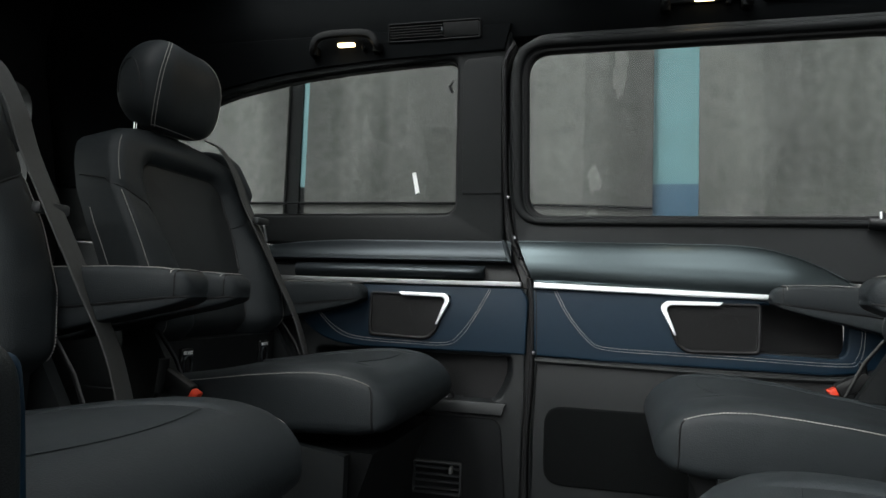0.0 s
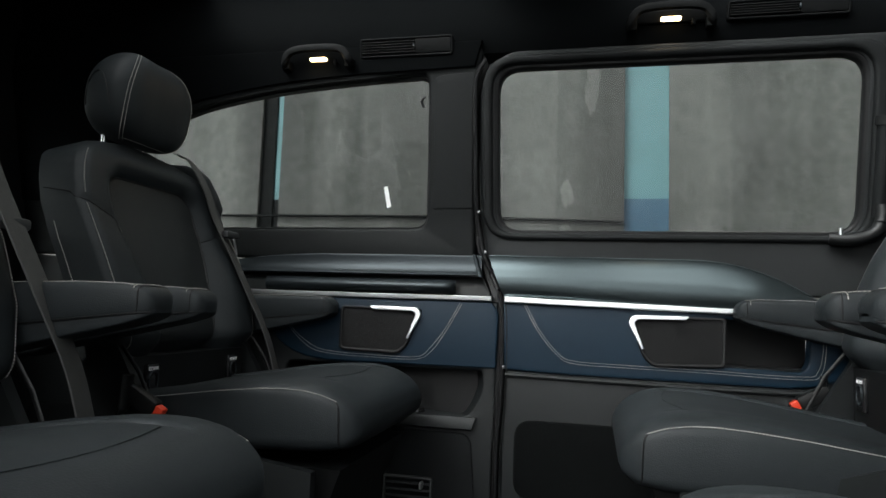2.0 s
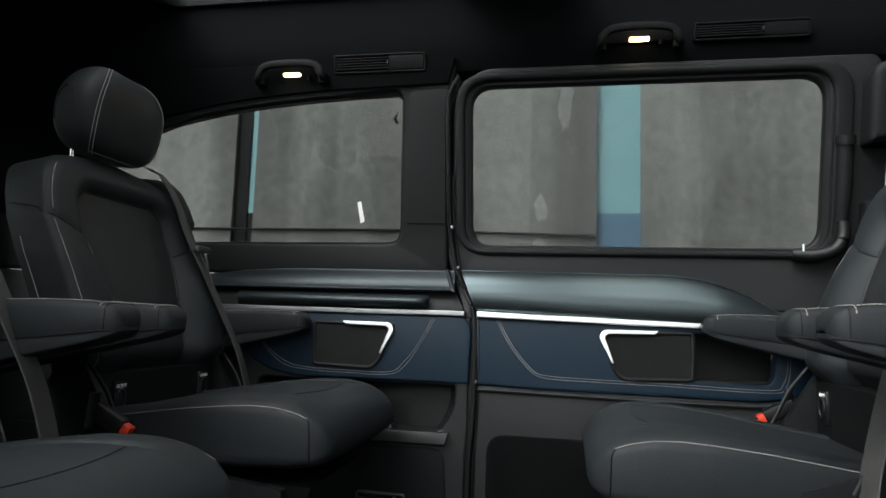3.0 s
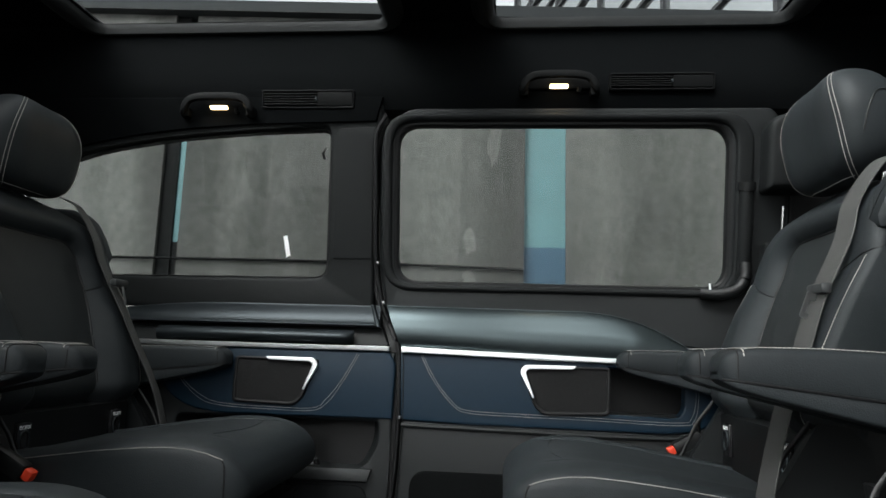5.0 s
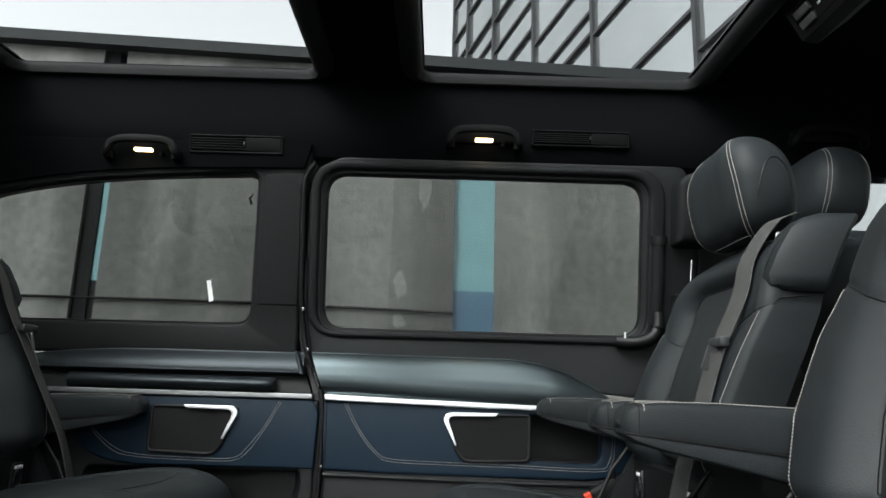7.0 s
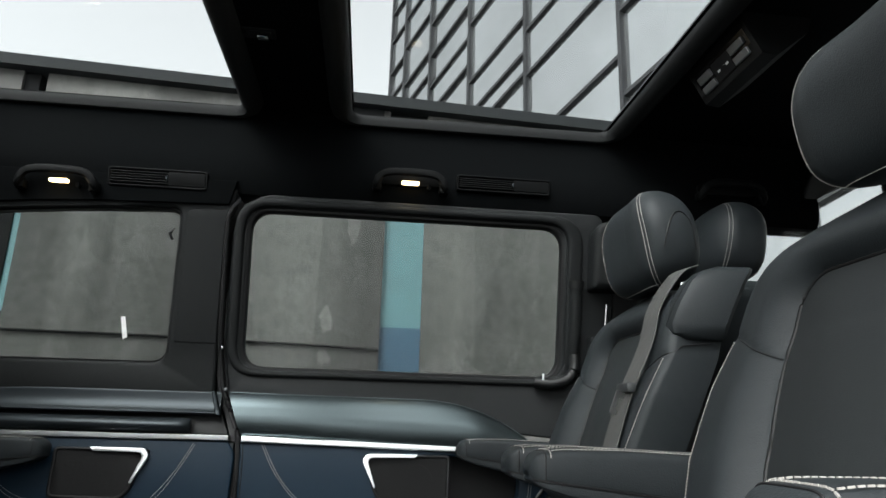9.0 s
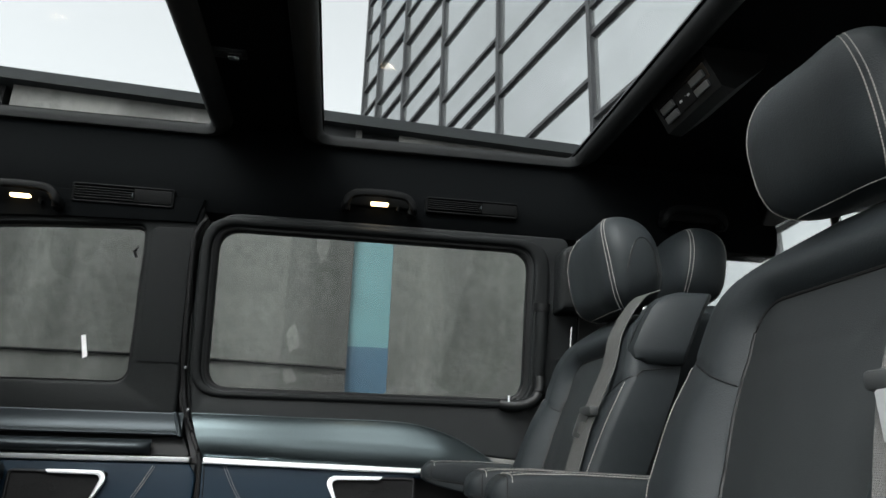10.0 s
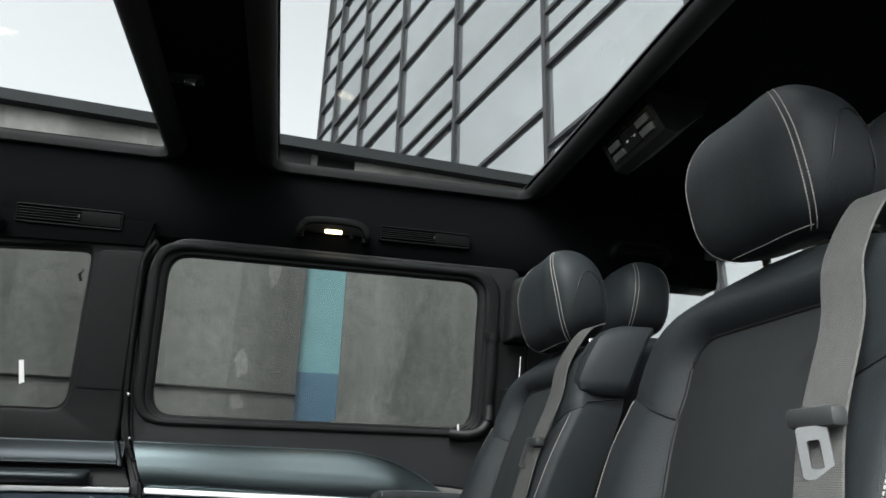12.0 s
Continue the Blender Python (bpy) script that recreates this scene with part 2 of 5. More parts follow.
def tube(path, radius, seg=8, flat=1.0, side=None):
    """A round (or, by flat, ribbon-like) bar along a path; side is the direction of its width."""
    pts = [Vector(p) for p in path]
    rings = []
    for i, p in enumerate(pts):
        d = (pts[min(i + 1, len(pts) - 1)] - pts[max(i - 1, 0)]).normalized()
        ref = Vector(side) if side is not None else (Vector((0, 0, 1)) if abs(d.z) < 0.9 else Vector((0, 1, 0)))
        u = (ref - d * ref.dot(d)).normalized()
        v = d.cross(u)
        rings.append([p + u * math.cos(2 * math.pi * k / seg) * radius + v * math.sin(2 * math.pi * k / seg) * radius * flat for k in range(seg)])
    return loft(rings)


def ribbon(path, width, thick, side):
    """A strap of even width with rounded edges."""
    pts = [Vector(p) for p in path]
    rings = []
    for i, p in enumerate(pts):
        d = (pts[min(i + 1, len(pts) - 1)] - pts[max(i - 1, 0)]).normalized()
        ref = Vector(side)
        u = (ref - d * ref.dot(d)).normalized()
        v = d.cross(u)
        w, t = width / 2, thick / 2
        rings.append([p + u * a + v * b for a, b in ((-w, 0), (-w + t, t), (w - t, t), (w, 0), (w - t, -t), (-w + t, -t))])
    return loft(rings)


def resample(path, step):
    pts = [Vector(p) for p in path]
    out, carry = [pts[0]], 0.0
    for a, b in zip(pts, pts[1:]):
        length = (b - a).length
        s = step - carry
        while s <= length:
            out.append(a.lerp(b, s / length))
            s += step
        carry = length - (s - step)
    return out


def stitches(paths, step=0.0056, length=0.0040, r=0.0007):
    """Short raised threads along the seams."""
    bm = bmesh.new()
    for path in paths:
        pts = resample(path, step)
        for a, b in zip(pts, pts[1:]):
            d = (b - a).normalized()
            q = a + d * length
            u = d.orthogonal().normalized()
            v = d.cross(u)
            ra = [bm.verts.new(a + (u * math.cos(k * math.pi / 2) + v * math.sin(k * math.pi / 2)) * r) for k in range(4)]
            rb = [bm.verts.new(q + (u * math.cos(k * math.pi / 2) + v * math.sin(k * math.pi / 2)) * r) for k in range(4)]
            for i in range(4):
                bm.faces.new((ra[i], ra[(i + 1) % 4], rb[(i + 1) % 4], rb[i]))
            bm.faces.new(ra[::-1])
            bm.faces.new(rb)
    return bm


def smooth_path(pts, n=8):
    """A Catmull-Rom curve through points."""
    p = [Vector(q) for q in pts]
    p = [p[0] * 2 - p[1]] + p + [p[-1] * 2 - p[-2]]
    out = []
    for i in range(1, len(p) - 2):
        for k in range(n):
            s = k / n
            out.append(0.5 * (2 * p[i] + (p[i + 1] - p[i - 1]) * s + (2 * p[i - 1] - 5 * p[i] + 4 * p[i + 1] - p[i + 2]) * s * s + (3 * p[i] - p[i - 1] - 3 * p[i + 1] + p[i + 2]) * s ** 3))
    return out + [p[-2]]


def on_wall(pts, off=-0.002, n=8):
    return [(p.x, wall_y(p.z) + off, p.z) for p in smooth_path([(x, 0, z) for x, z in pts], n)]


def sup(c, e):
    return math.copysign(abs(c) ** e, c)


def step01(a, b, x):
    s = min(1, max(0, (x - a) / (b - a)))
    return s * s * (3 - 2 * s)


def letters(name, text, size, material, parent, m, depth=0.0004):
    """Raised lettering turned to a mesh."""
    cu = bpy.data.curves.new(name, "FONT")
    cu.body, cu.size, cu.extrude, cu.align_x, cu.align_y = text, size, depth, "CENTER", "CENTER"
    tmp = bpy.data.objects.new(name, cu)
    scene.collection.objects.link(tmp)
    me = bpy.data.meshes.new_from_object(tmp.evaluated_get(bpy.context.evaluated_depsgraph_get()))
    bpy.data.objects.remove(tmp)
    ob = new(name, me)
    me.materials.clear()
    me.materials.append(material)
    ob.parent = parent
    ob.matrix_local = m
    return ob


# ---- side wall, rear quarter (fixed) ----
def decor_rail(x0, x1, top, bottom, bulge, n=40, m=14, cove=False):
    """A bulging trim rail between two edge curves top(x) and bottom(x)."""
    bm = bmesh.new()
    rows = []
    for i in range(n + 1):
        x = x0 + (x1 - x0) * i / n
        row = []
        for k in range(m + 1):
            u = k / m
            z = bottom(x) + (top(x) - bottom(x)) * u
            if cove:
                d = (0.22 + 0.78 * (1 - u) ** 3.2) * math.sin(math.pi / 2 * min(1, (u + 0.02) / 0.13)) ** 0.5 * min(1, 0.2 + (1 - u) / 0.06)
            else:
                d = math.sin(math.pi * (0.03 + 0.94 * u)) ** 0.65
            y = wall_y(z) + 0.004 - bulge(x) * d
            row.append(bm.verts.new((x, y, z)))
        rows.append(row)
    for a, b in zip(rows, rows[1:]):
        for k in range(m):
            bm.faces.new((a[k], a[k + 1], b[k + 1], b[k]))
    back = bmesh.ops.extrude_face_region(bm, geom=bm.faces[:])
    for v in back["geom"]:
        if isinstance(v, bmesh.types.BMVert):
            v.co.y = wall_y(v.co.z) + 0.02
    return bm


wall_l = thing("wall_left", "dark grey moulded side trim of the rear quarter with a window", "wall", kind="structure")
QWIN = rpoly([(-1.20, 0.868, 0.05), (-0.262, 0.874, 0.040), (-0.250, 1.264, 0.028), (-0.48, 1.256, 0.2), (-0.74, 1.234, 0.2), (-0.97, 1.190, 0.15), (-1.16, 1.10, 0.12)])
part("upper_panel", plate(rpoly([(-1.62, 0.79, 0), (-0.132, 0.79, 0), (-0.136, 0.92, 0), (-0.132, 1.235, 0.02), (-0.112, 1.292, 0.02), (-0.112, 1.32, 0), (-1.62, 1.32, 0)]), [QWIN], 0.0, 0.026, 0.010), PILLAR, wall_l)
QIN = [(x * 0.985 - 0.008, 1.06 + (z - 1.06) * 0.972) for x, z in QWIN]
part("window_seal", plate(QWIN, [QIN], 0.014, 0.022, 0.004), RUBBER, wall_l)
glass_q = part("window_pane", plate(QWIN, [], 0.030, 0.005, 0), GLASS, wall_l, "tinted side glass")
glass_q.visible_shadow = False
part("pillar_cover", plate(rpoly([(-0.243, 0.925, 0.004), (-0.140, 0.925, 0.004), (-0.138, 1.23, 0.01), (-0.125, 1.262, 0.02), (-0.235, 1.258, 0.02)]), [], -0.002, 0.012, 0.0015), PILLAR, wall_l)
part("headliner_edge", plate(rpoly([(-1.62, 0.95, 0), (-1.23, 0.95, 0), (-1.175, 1.115, 0.1), (-0.978, 1.205, 0.15), (-0.74, 1.248, 0.2), (-0.48, 1.268, 0.2), (-0.245, 1.272, 0), (-0.130, 1.274, 0), (-0.112, 1.335, 0), (-1.62, 1.335, 0)]), [], -0.008, 0.02, 0.003), LINER, wall_l, "black fabric headliner edge")
# Same trim as the door rail, its shade put into a darker material.
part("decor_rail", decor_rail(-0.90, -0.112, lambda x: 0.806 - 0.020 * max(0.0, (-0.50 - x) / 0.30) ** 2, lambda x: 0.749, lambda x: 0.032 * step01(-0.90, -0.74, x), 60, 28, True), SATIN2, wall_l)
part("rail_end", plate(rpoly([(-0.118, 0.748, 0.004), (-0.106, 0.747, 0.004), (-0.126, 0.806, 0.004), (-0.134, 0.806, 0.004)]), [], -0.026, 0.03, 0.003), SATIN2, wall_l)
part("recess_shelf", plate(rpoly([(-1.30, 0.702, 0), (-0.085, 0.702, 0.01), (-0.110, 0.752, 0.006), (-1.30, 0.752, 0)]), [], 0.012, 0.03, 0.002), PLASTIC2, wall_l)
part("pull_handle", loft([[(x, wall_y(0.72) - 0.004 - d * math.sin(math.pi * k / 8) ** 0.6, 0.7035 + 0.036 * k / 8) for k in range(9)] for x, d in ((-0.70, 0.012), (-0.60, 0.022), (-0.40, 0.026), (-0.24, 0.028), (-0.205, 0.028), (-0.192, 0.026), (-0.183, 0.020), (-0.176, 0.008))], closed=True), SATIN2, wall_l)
# Duller steel puts the shade on this end of the aluminium strip.
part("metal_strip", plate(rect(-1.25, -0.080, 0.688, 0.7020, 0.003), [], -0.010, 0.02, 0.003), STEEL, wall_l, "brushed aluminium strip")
part("leather_panel", plate(rpoly([(-0.63, 0.687, 0.03), (-0.70, 0.62, 0.06), (-0.62, 0.545, 0.06), (-0.53, 0.523, 0.05), (-0.064, 0.524, 0.0), (-0.062, 0.66, 0.02), (-0.082, 0.687, 0.0)]), [], -0.004, 0.02, 0.005), BLUE, wall_l, "dark blue leather panel")
part("lower_panel", plate(rpoly([(-1.62, -0.05, 0), (-0.068, -0.05, 0), (-0.066, 0.43, 0.02), (-0.066, 0.686, 0), (-1.62, 0.80, 0)]), [rpoly([(-0.62, 0.403, 0.02), (-0.128, 0.403, 0.03), (-0.096, 0.470, 0.03), (-0.100, 0.516, 0.008), (-0.62, 0.516, 0.02)])], 0.002, 0.03, 0.008), PLASTIC, wall_l)
TRAY = rpoly([(-0.625, 0.400, 0.02), (-0.126, 0.400, 0.03), (-0.092, 0.470, 0.03), (-0.096, 0.519, 0.008), (-0.625, 0.519, 0.02)])
TRAYIN = [(-0.36 + (x + 0.36) * 0.87, 0.46 + (z - 0.46) * 0.94) for x, z in TRAY]
part("storage_tray", loft([[(x, wall_y(z) + 0.006, z) for x, z in TRAY], [(-0.36 + (x + 0.36) * 0.985, wall_y(z) + 0.012, z) for x, z in TRAY], [(x, wall_y(z) + 0.085, z) for x, z in TRAYIN]], caps=False), PLASTIC, wall_l, "open moulded side storage tray")
part("tray_back", plate(TRAYIN, [], 0.084, 0.01, 0), PLASTIC2, wall_l)
part("tray_lip", loft([[(x + e * (z - 0.38), wall_y(z) + y, z) for y, z in ((0.02, 0.376), (-0.010, 0.374), (-0.016, 0.378), (-0.016, 0.398), (-0.011, 0.405), (0.08, 0.405))] for x, e in ((-0.64, 0), (-0.3, 0), (-0.115, 0.3))]), PLASTIC, wall_l)
cup = bmesh.new()
bmesh.ops.create_cone(cup, cap_ends=True, segments=24, radius1=0.022, radius2=0.018, depth=0.012, matrix=Matrix.Translation((-0.265, 1.705, 0.412)))
part("socket_cap", cup, GLOSS, wall_l)
part("carpet_lining", plate(rpoly([(-1.40, -0.02, 0), (-0.085, -0.02, 0.02), (-0.12, 0.366, 0.03), (-1.40, 0.366, 0.03)]), [], -0.006, 0.01, 0.003), CARPET, wall_l)
part("door_jamb", plate(rpoly([(-0.075, -0.05, 0), (-0.055, -0.05, 0), (-0.052, 0.54, 0.05), (-0.058, 0.69, 0.03), (-0.112, 0.82, 0.03), (-0.130, 0.92, 0.03), (-0.133, 1.22, 0.05), (-0.10, 1.30, 0.02), (-0.13, 1.31, 0), (-0.15, 1.22, 0.05), (-0.148, 0.92, 0.03), (-0.128, 0.82, 0.03), (-0.078, 0.69, 0.03), (-0.07, 0.54, 0.05)]), [], 0.012, 0.05, 0), RUBBER, wall_l)
SEAM = [(-0.055, 0.15), (-0.058, 0.32), (-0.052, 0.43), (-0.050, 0.54), (-0.058, 0.685), (-0.085, 0.755), (-0.112, 0.816), (-0.128, 0.916), (-0.131, 1.05), (-0.131, 1.22), (-0.122, 1.262), (-0.104, 1.288)]
part("seam_gasket", tube(on_wall(SEAM, -0.002), 0.006), RUBBER, wall_l, "black rubber door gasket")
# Three small steel boxes stand in for spots of light along the seam.
for cx, cz in ((-0.121, 0.915), (-0.103, 0.812), (-0.044, 0.530)):
    part("seam_clip", box_bm(cx - 0.003, cx + 0.003, wall_y(cz) - 0.014, wall_y(cz) - 0.004, cz - 0.004, cz + 0.004, 0.0015), STEEL, wall_l, "small steel box standing in for a spot of light in the door seam")
part("seam_edge", tube(on_wall([(x + 0.012, z) for x, z in SEAM[:9]], -0.003), 0.002), PLASTIC2, wall_l)
part("stitching", stitches([on_wall([(-0.642 + d, 0.662), (-0.62 + d, 0.609), (-0.558 + d, 0.556 + d), (-0.493, 0.541 + d), (-0.37, 0.537 + d), (-0.264, 0.538 + d), (-0.225 - d, 0.562 + d), (-0.19 - d, 0.615), (-0.154 - d, 0.684)], -0.0055) for d in (0, 0.006)]), THREAD, wall_l)
part("window_sticker", plate(rpoly([(-0.386, 0.985, 0), (-0.376, 0.987, 0), (-0.367, 0.935, 0), (-0.378, 0.930, 0)]), [], 0.026, 0.001, 0, cuts=False), WHITE, wall_l, "small white sticker on the glass")
# Plate added behind the door seam to stop outside light leaking through.
part("jamb_backing", plate(rpoly([(-0.225, -0.05, 0), (0.02, -0.05, 0), (0.02, 0.70, 0), (-0.08, 0.84, 0), (-0.09, 1.30, 0), (-0.225, 1.30, 0)]), [], 0.056, 0.01, 0), RUBBER, wall_l)
part("window_hook", tube([(-0.262, 1.655, 1.205), (-0.268, 1.650, 1.19), (-0.262, 1.655, 1.175)], 0.004), PLASTIC2, wall_l)


def speaker(at_x, mirror, parent):
    """A slanted loudspeaker grille with an angled metal bracket trim."""
    sp = thing("loudspeaker", "black mesh loudspeaker with an angled aluminium trim in blue leather", "loudspeaker", "door loudspeakers")
    sx = -1 if mirror else 1
    X = lambda pts: [(at_x + sx * p[0], *p[1:]) for p in pts]
    outer = rpoly(X([(-0.108, 0.553, 0.014), (0.052, 0.548, 0.022), (0.074, 0.570, 0.01), (0.108, 0.664, 0.012), (-0.112, 0.667, 0.012)]))
    inner = rpoly(X([(-0.100, 0.560, 0.010), (0.048, 0.556, 0.018), (0.068, 0.574, 0.01), (0.099, 0.657, 0.008), (-0.104, 0.660, 0.008)]))
    part("frame", plate(outer, [inner], -0.012, 0.02, 0.003), RUBBER, sp)
    part("mesh", plate(inner, [], -0.008, 0.01, 0.0), MESH, sp)
    for cx, cz, r in ((-0.03, 0.607, 0.036), (0.055, 0.633, 0.011)):
        ring = [(at_x + sx * cx + r * math.cos(a), wall_y(cz) - 0.0078, cz + r * math.sin(a)) for a in [2 * math.pi * k / 28 for k in range(29)]]
        part("cone_ring", tube(ring, 0.0006), MESH, sp)
    trim = rpoly(X([(-0.030, 0.6675, 0.001), (0.096, 0.667, 0.016), (0.108, 0.650, 0.012), (0.077, 0.588, 0.001), (0.072, 0.589, 0.001), (0.093, 0.649, 0.009), (0.085, 0.657, 0.007), (-0.022, 0.6585, 0.001)]))
    part("corner_trim", plate(trim, [], -0.0175, 0.012, 0.0012), CHROME, sp, "brushed aluminium angled trim")
    return sp


speaker(-0.365, False, None)
speaker(0.355, True, None)


def louvre_vent(x0, x1, z0, z1, off, slats, lab, parent_tilt=0.0, knob=0.6, trim=BLACKTRIM):
    v = thing("air_vent", lab, "air vent", "air vents")
    part("frame", plate(rect(x0, x1, z0, z1, 0.008), [rect(x0 + 0.006, x1 - 0.006, z0 + 0.006, z1 - 0.006, 0.004)], off - 0.006, 0.02, 0.003), trim, v)
    part("backing", plate(rect(x0 + 0.004, x1 - 0.004, z0 + 0.004, z1 - 0.004, 0.004), [], off + 0.012, 0.01, 0), trim, v)
    for i in range(slats):
        z = z0 + 0.008 + (z1 - z0 - 0.016) * (i + 0.5) / slats
        y = wall_y(z) + off
        part("slat", box_bm(x0 + 0.006, x0 + (x1 - x0) * knob if knob < 0.95 else x1 - 0.006, y - 0.008, y + 0.006, z - 0.0016, z + 0.0016, 0.0008, 1), trim, v)
    if knob < 0.95:
        zc = (z0 + z1) / 2
        y = wall_y(zc) + off
        part("flap", plate(rect(x0 + (x1 - x0) * knob, x1 - 0.006, z0 + 0.007, z1 - 0.007, 0.004), [], off - 0.006, 0.006, 0.001), trim, v)
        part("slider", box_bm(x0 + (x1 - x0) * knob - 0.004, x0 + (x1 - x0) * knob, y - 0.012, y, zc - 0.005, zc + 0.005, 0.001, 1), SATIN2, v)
    return v


low = louvre_vent(-0.331, -0.207, 0.178, 0.257, -0.012, 4, "black louvred floor air vent in a carpeted side lining", knob=0.99, trim=GREYPLASTIC)
part("thumb_tab", box_bm(-0.232, -0.226, 1.625, 1.645, 0.236, 0.252, 0.001, 1), CHROME, low)


# ---- sliding door ----
door = thing("sliding_door", "closed sliding door with a large window, grey trim and blue leather", "door", kind="structure")
DWIN = rect(-0.078, 0.762, 0.866, 1.274, 0.058)
part("upper_panel", plate(rpoly([(-0.098, 0.785, 0), (0.90, 0.70, 0), (0.90, 1.22, 0.05), (0.86, 1.31, 0.02), (-0.06, 1.31, 0.05), (-0.118, 1.24, 0.05), (-0.118, 0.92, 0.02)]), [DWIN], 0.004, 0.020, 0.006), PLASTIC, door)
part("window_frame", plate(rect(-0.114, 0.814, 0.846, 1.298, 0.085), [rect(-0.088, 0.772, 0.862, 1.277, 0.066)], -0.007, 0.03, 0.009), PILLAR, door)
part("window_reveal", plate(rect(-0.090, 0.774, 0.860, 1.279, 0.068), [rect(-0.071, 0.755, 0.873, 1.266, 0.056)], 0.006, 0.022, 0.009), RUBBER, door, "black rubber window seal")
glass_d = part("window_pane", plate(DWIN, [], 0.026, 0.005, 0), GLASS, door, "tinted side glass")
glass_d.visible_shadow = False
part("frame_column", tube([(0.793, 1.722, 0.905), (0.795, 1.694, 1.00), (0.795, 1.672, 1.112)], 0.017, 14), PILLAR, door)
part("column_collar", tube([(0.795, 1.673, 1.106), (0.795, 1.669, 1.126)], 0.021, 14), PLASTIC2, door)
part("window_latch", tube([(0.709, 1.70, 0.862), (0.709, 1.70, 0.878)], 0.004), CHROME, door)
part("pull_cup", tube(smooth_path([(0.690, 1.716, 0.856), (0.735, 1.704, 0.853), (0.775, 1.700, 0.866), (0.794, 1.702, 0.896), (0.796, 1.706, 0.930)], 6), 0.015, 12), PLASTIC2, door)
rail_top = lambda x: 0.804 - 0.003 * (x + 0.09) / 0.45 - 0.078 * max(0.0, (x - 0.38) / 0.27) ** 2.3
door_rail = decor_rail(-0.094, 0.67, rail_top, lambda x: 0.700 - 0.018 * step01(-0.05, 0.5, x), lambda x: 0.030 * (1 - step01(0.52, 0.69, x)) + 0.003)
for v in door_rail.verts:
    v.co.x += 0.42 * max(0.0, 0.803 - v.co.z) * max(0.0, 1 - (v.co.x + 0.094) / 0.25)
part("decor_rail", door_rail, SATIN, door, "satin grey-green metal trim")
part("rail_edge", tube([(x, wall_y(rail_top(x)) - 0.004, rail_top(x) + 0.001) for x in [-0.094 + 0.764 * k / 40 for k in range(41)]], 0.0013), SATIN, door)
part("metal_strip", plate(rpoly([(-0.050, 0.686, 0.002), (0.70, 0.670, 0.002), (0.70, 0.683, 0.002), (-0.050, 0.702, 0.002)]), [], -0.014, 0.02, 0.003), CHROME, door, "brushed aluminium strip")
CUBBY = rpoly([(0.459, 0.556, 0.005), (0.635, 0.552, 0.03), (0.645, 0.66, 0.02), (0.459, 0.664, 0.004)])
part("leather_panel", plate(rpoly([(-0.044, 0.524, 0.0), (0.10, 0.520, 0.0), (0.63, 0.516, 0.03), (0.72, 0.54, 0.05), (0.72, 0.675, 0.01), (0.40, 0.680, 0), (-0.052, 0.688, 0.0), (-0.046, 0.62, 0.02)]), [CUBBY], -0.004, 0.03, 0.006), BLUE, door, "dark blue leather panel")
part("cubby_box", plate(rpoly([(0.44, 0.53, 0), (0.66, 0.53, 0), (0.66, 0.68, 0), (0.44, 0.68, 0)]), [], 0.10, 0.01, 0), RUBBER, door)
part("cubby_floor", box_bm(0.45, 0.65, 1.69, 1.76, 0.545, 0.556, 0.002, 1), PLASTIC2, door)
part("lower_panel", plate(rpoly([(-0.045, -0.05, 0), (0.90, -0.05, 0), (0.90, 0.72, 0), (0.725, 0.70, 0.02), (0.73, 0.56, 0.05), (0.64, 0.514, 0.03), (-0.042, 0.521, 0), (-0.042, 0.43, 0)]), [], 0.0, 0.04, 0.006), PLASTIC, door)
part("kick_pocket", plate(rect(-0.014, 0.62, 0.226, 0.407, 0.045), [], -0.006, 0.012, 0.004), KICK, door, "black carpet inset with rounded corners")
part("lower_ridge", tube(on_wall([(-0.04, 0.512), (0.2, 0.508), (0.5, 0.504), (0.66, 0.512), (0.74, 0.56), (0.75, 0.66)], -0.004), 0.006), PLASTIC, door)
part("stitching", stitches([on_wall([(-0.001 + d, 0.684), (0.035 + d, 0.621), (0.083 + d * 0.7, 0.565 + d * 0.5), (0.123, 0.546 + d), (0.25, 0.542 + d), (0.41, 0.540 + d), (0.62, 0.536 + d), (0.660 - d, 0.550 + d), (0.672 - d, 0.600), (0.672 - d, 0.650)], -0.0055) for d in (0, 0.006)]), THREAD, door)

# ---- pillar and front side of the cabin ----
wall_f = thing("wall_left_front", "dark trim of the pillar and front door with a side window", "wall", kind="structure")
FWIN = rpoly([(1.20, 0.90, 0.04), (2.15, 0.90, 0.03), (2.15, 1.30, 0.1), (2.05, 1.49, 0.08), (1.62, 1.46, 0.08), (1.36, 1.318, 0.08), (1.20, 1.315, 0.06)])
part("front_panel", plate(rpoly([(0.905, -0.05, 0), (2.30, -0.05, 0), (2.30, 1.54, 0), (1.50, 1.54, 0), (1.45, 1.37, 0), (0.905, 1.37, 0)]), [FWIN], 0.014, 0.05, 0.008), PLASTIC2, wall_f)
glass_f = part("window_pane", plate(FWIN, [], 0.03, 0.005, 0), ROOFGLASS, wall_f, "front side glass")
glass_f.visible_shadow = False
part("pillar_trim", plate(rpoly([(0.83, 1.10, 0.01), (0.94, 1.10, 0.01), (0.95, 1.30, 0.03), (0.83, 1.27, 0.03)]), [], -0.055, 0.06, 0.018), PILLAR, wall_f)
part("pillar_base", plate(rpoly([(0.835, 0.84, 0.01), (0.935, 0.84, 0.01), (0.935, 0.98, 0.01), (0.835, 0.98, 0.01)]), [], -0.035, 0.05, 0.012), PILLAR, wall_f)
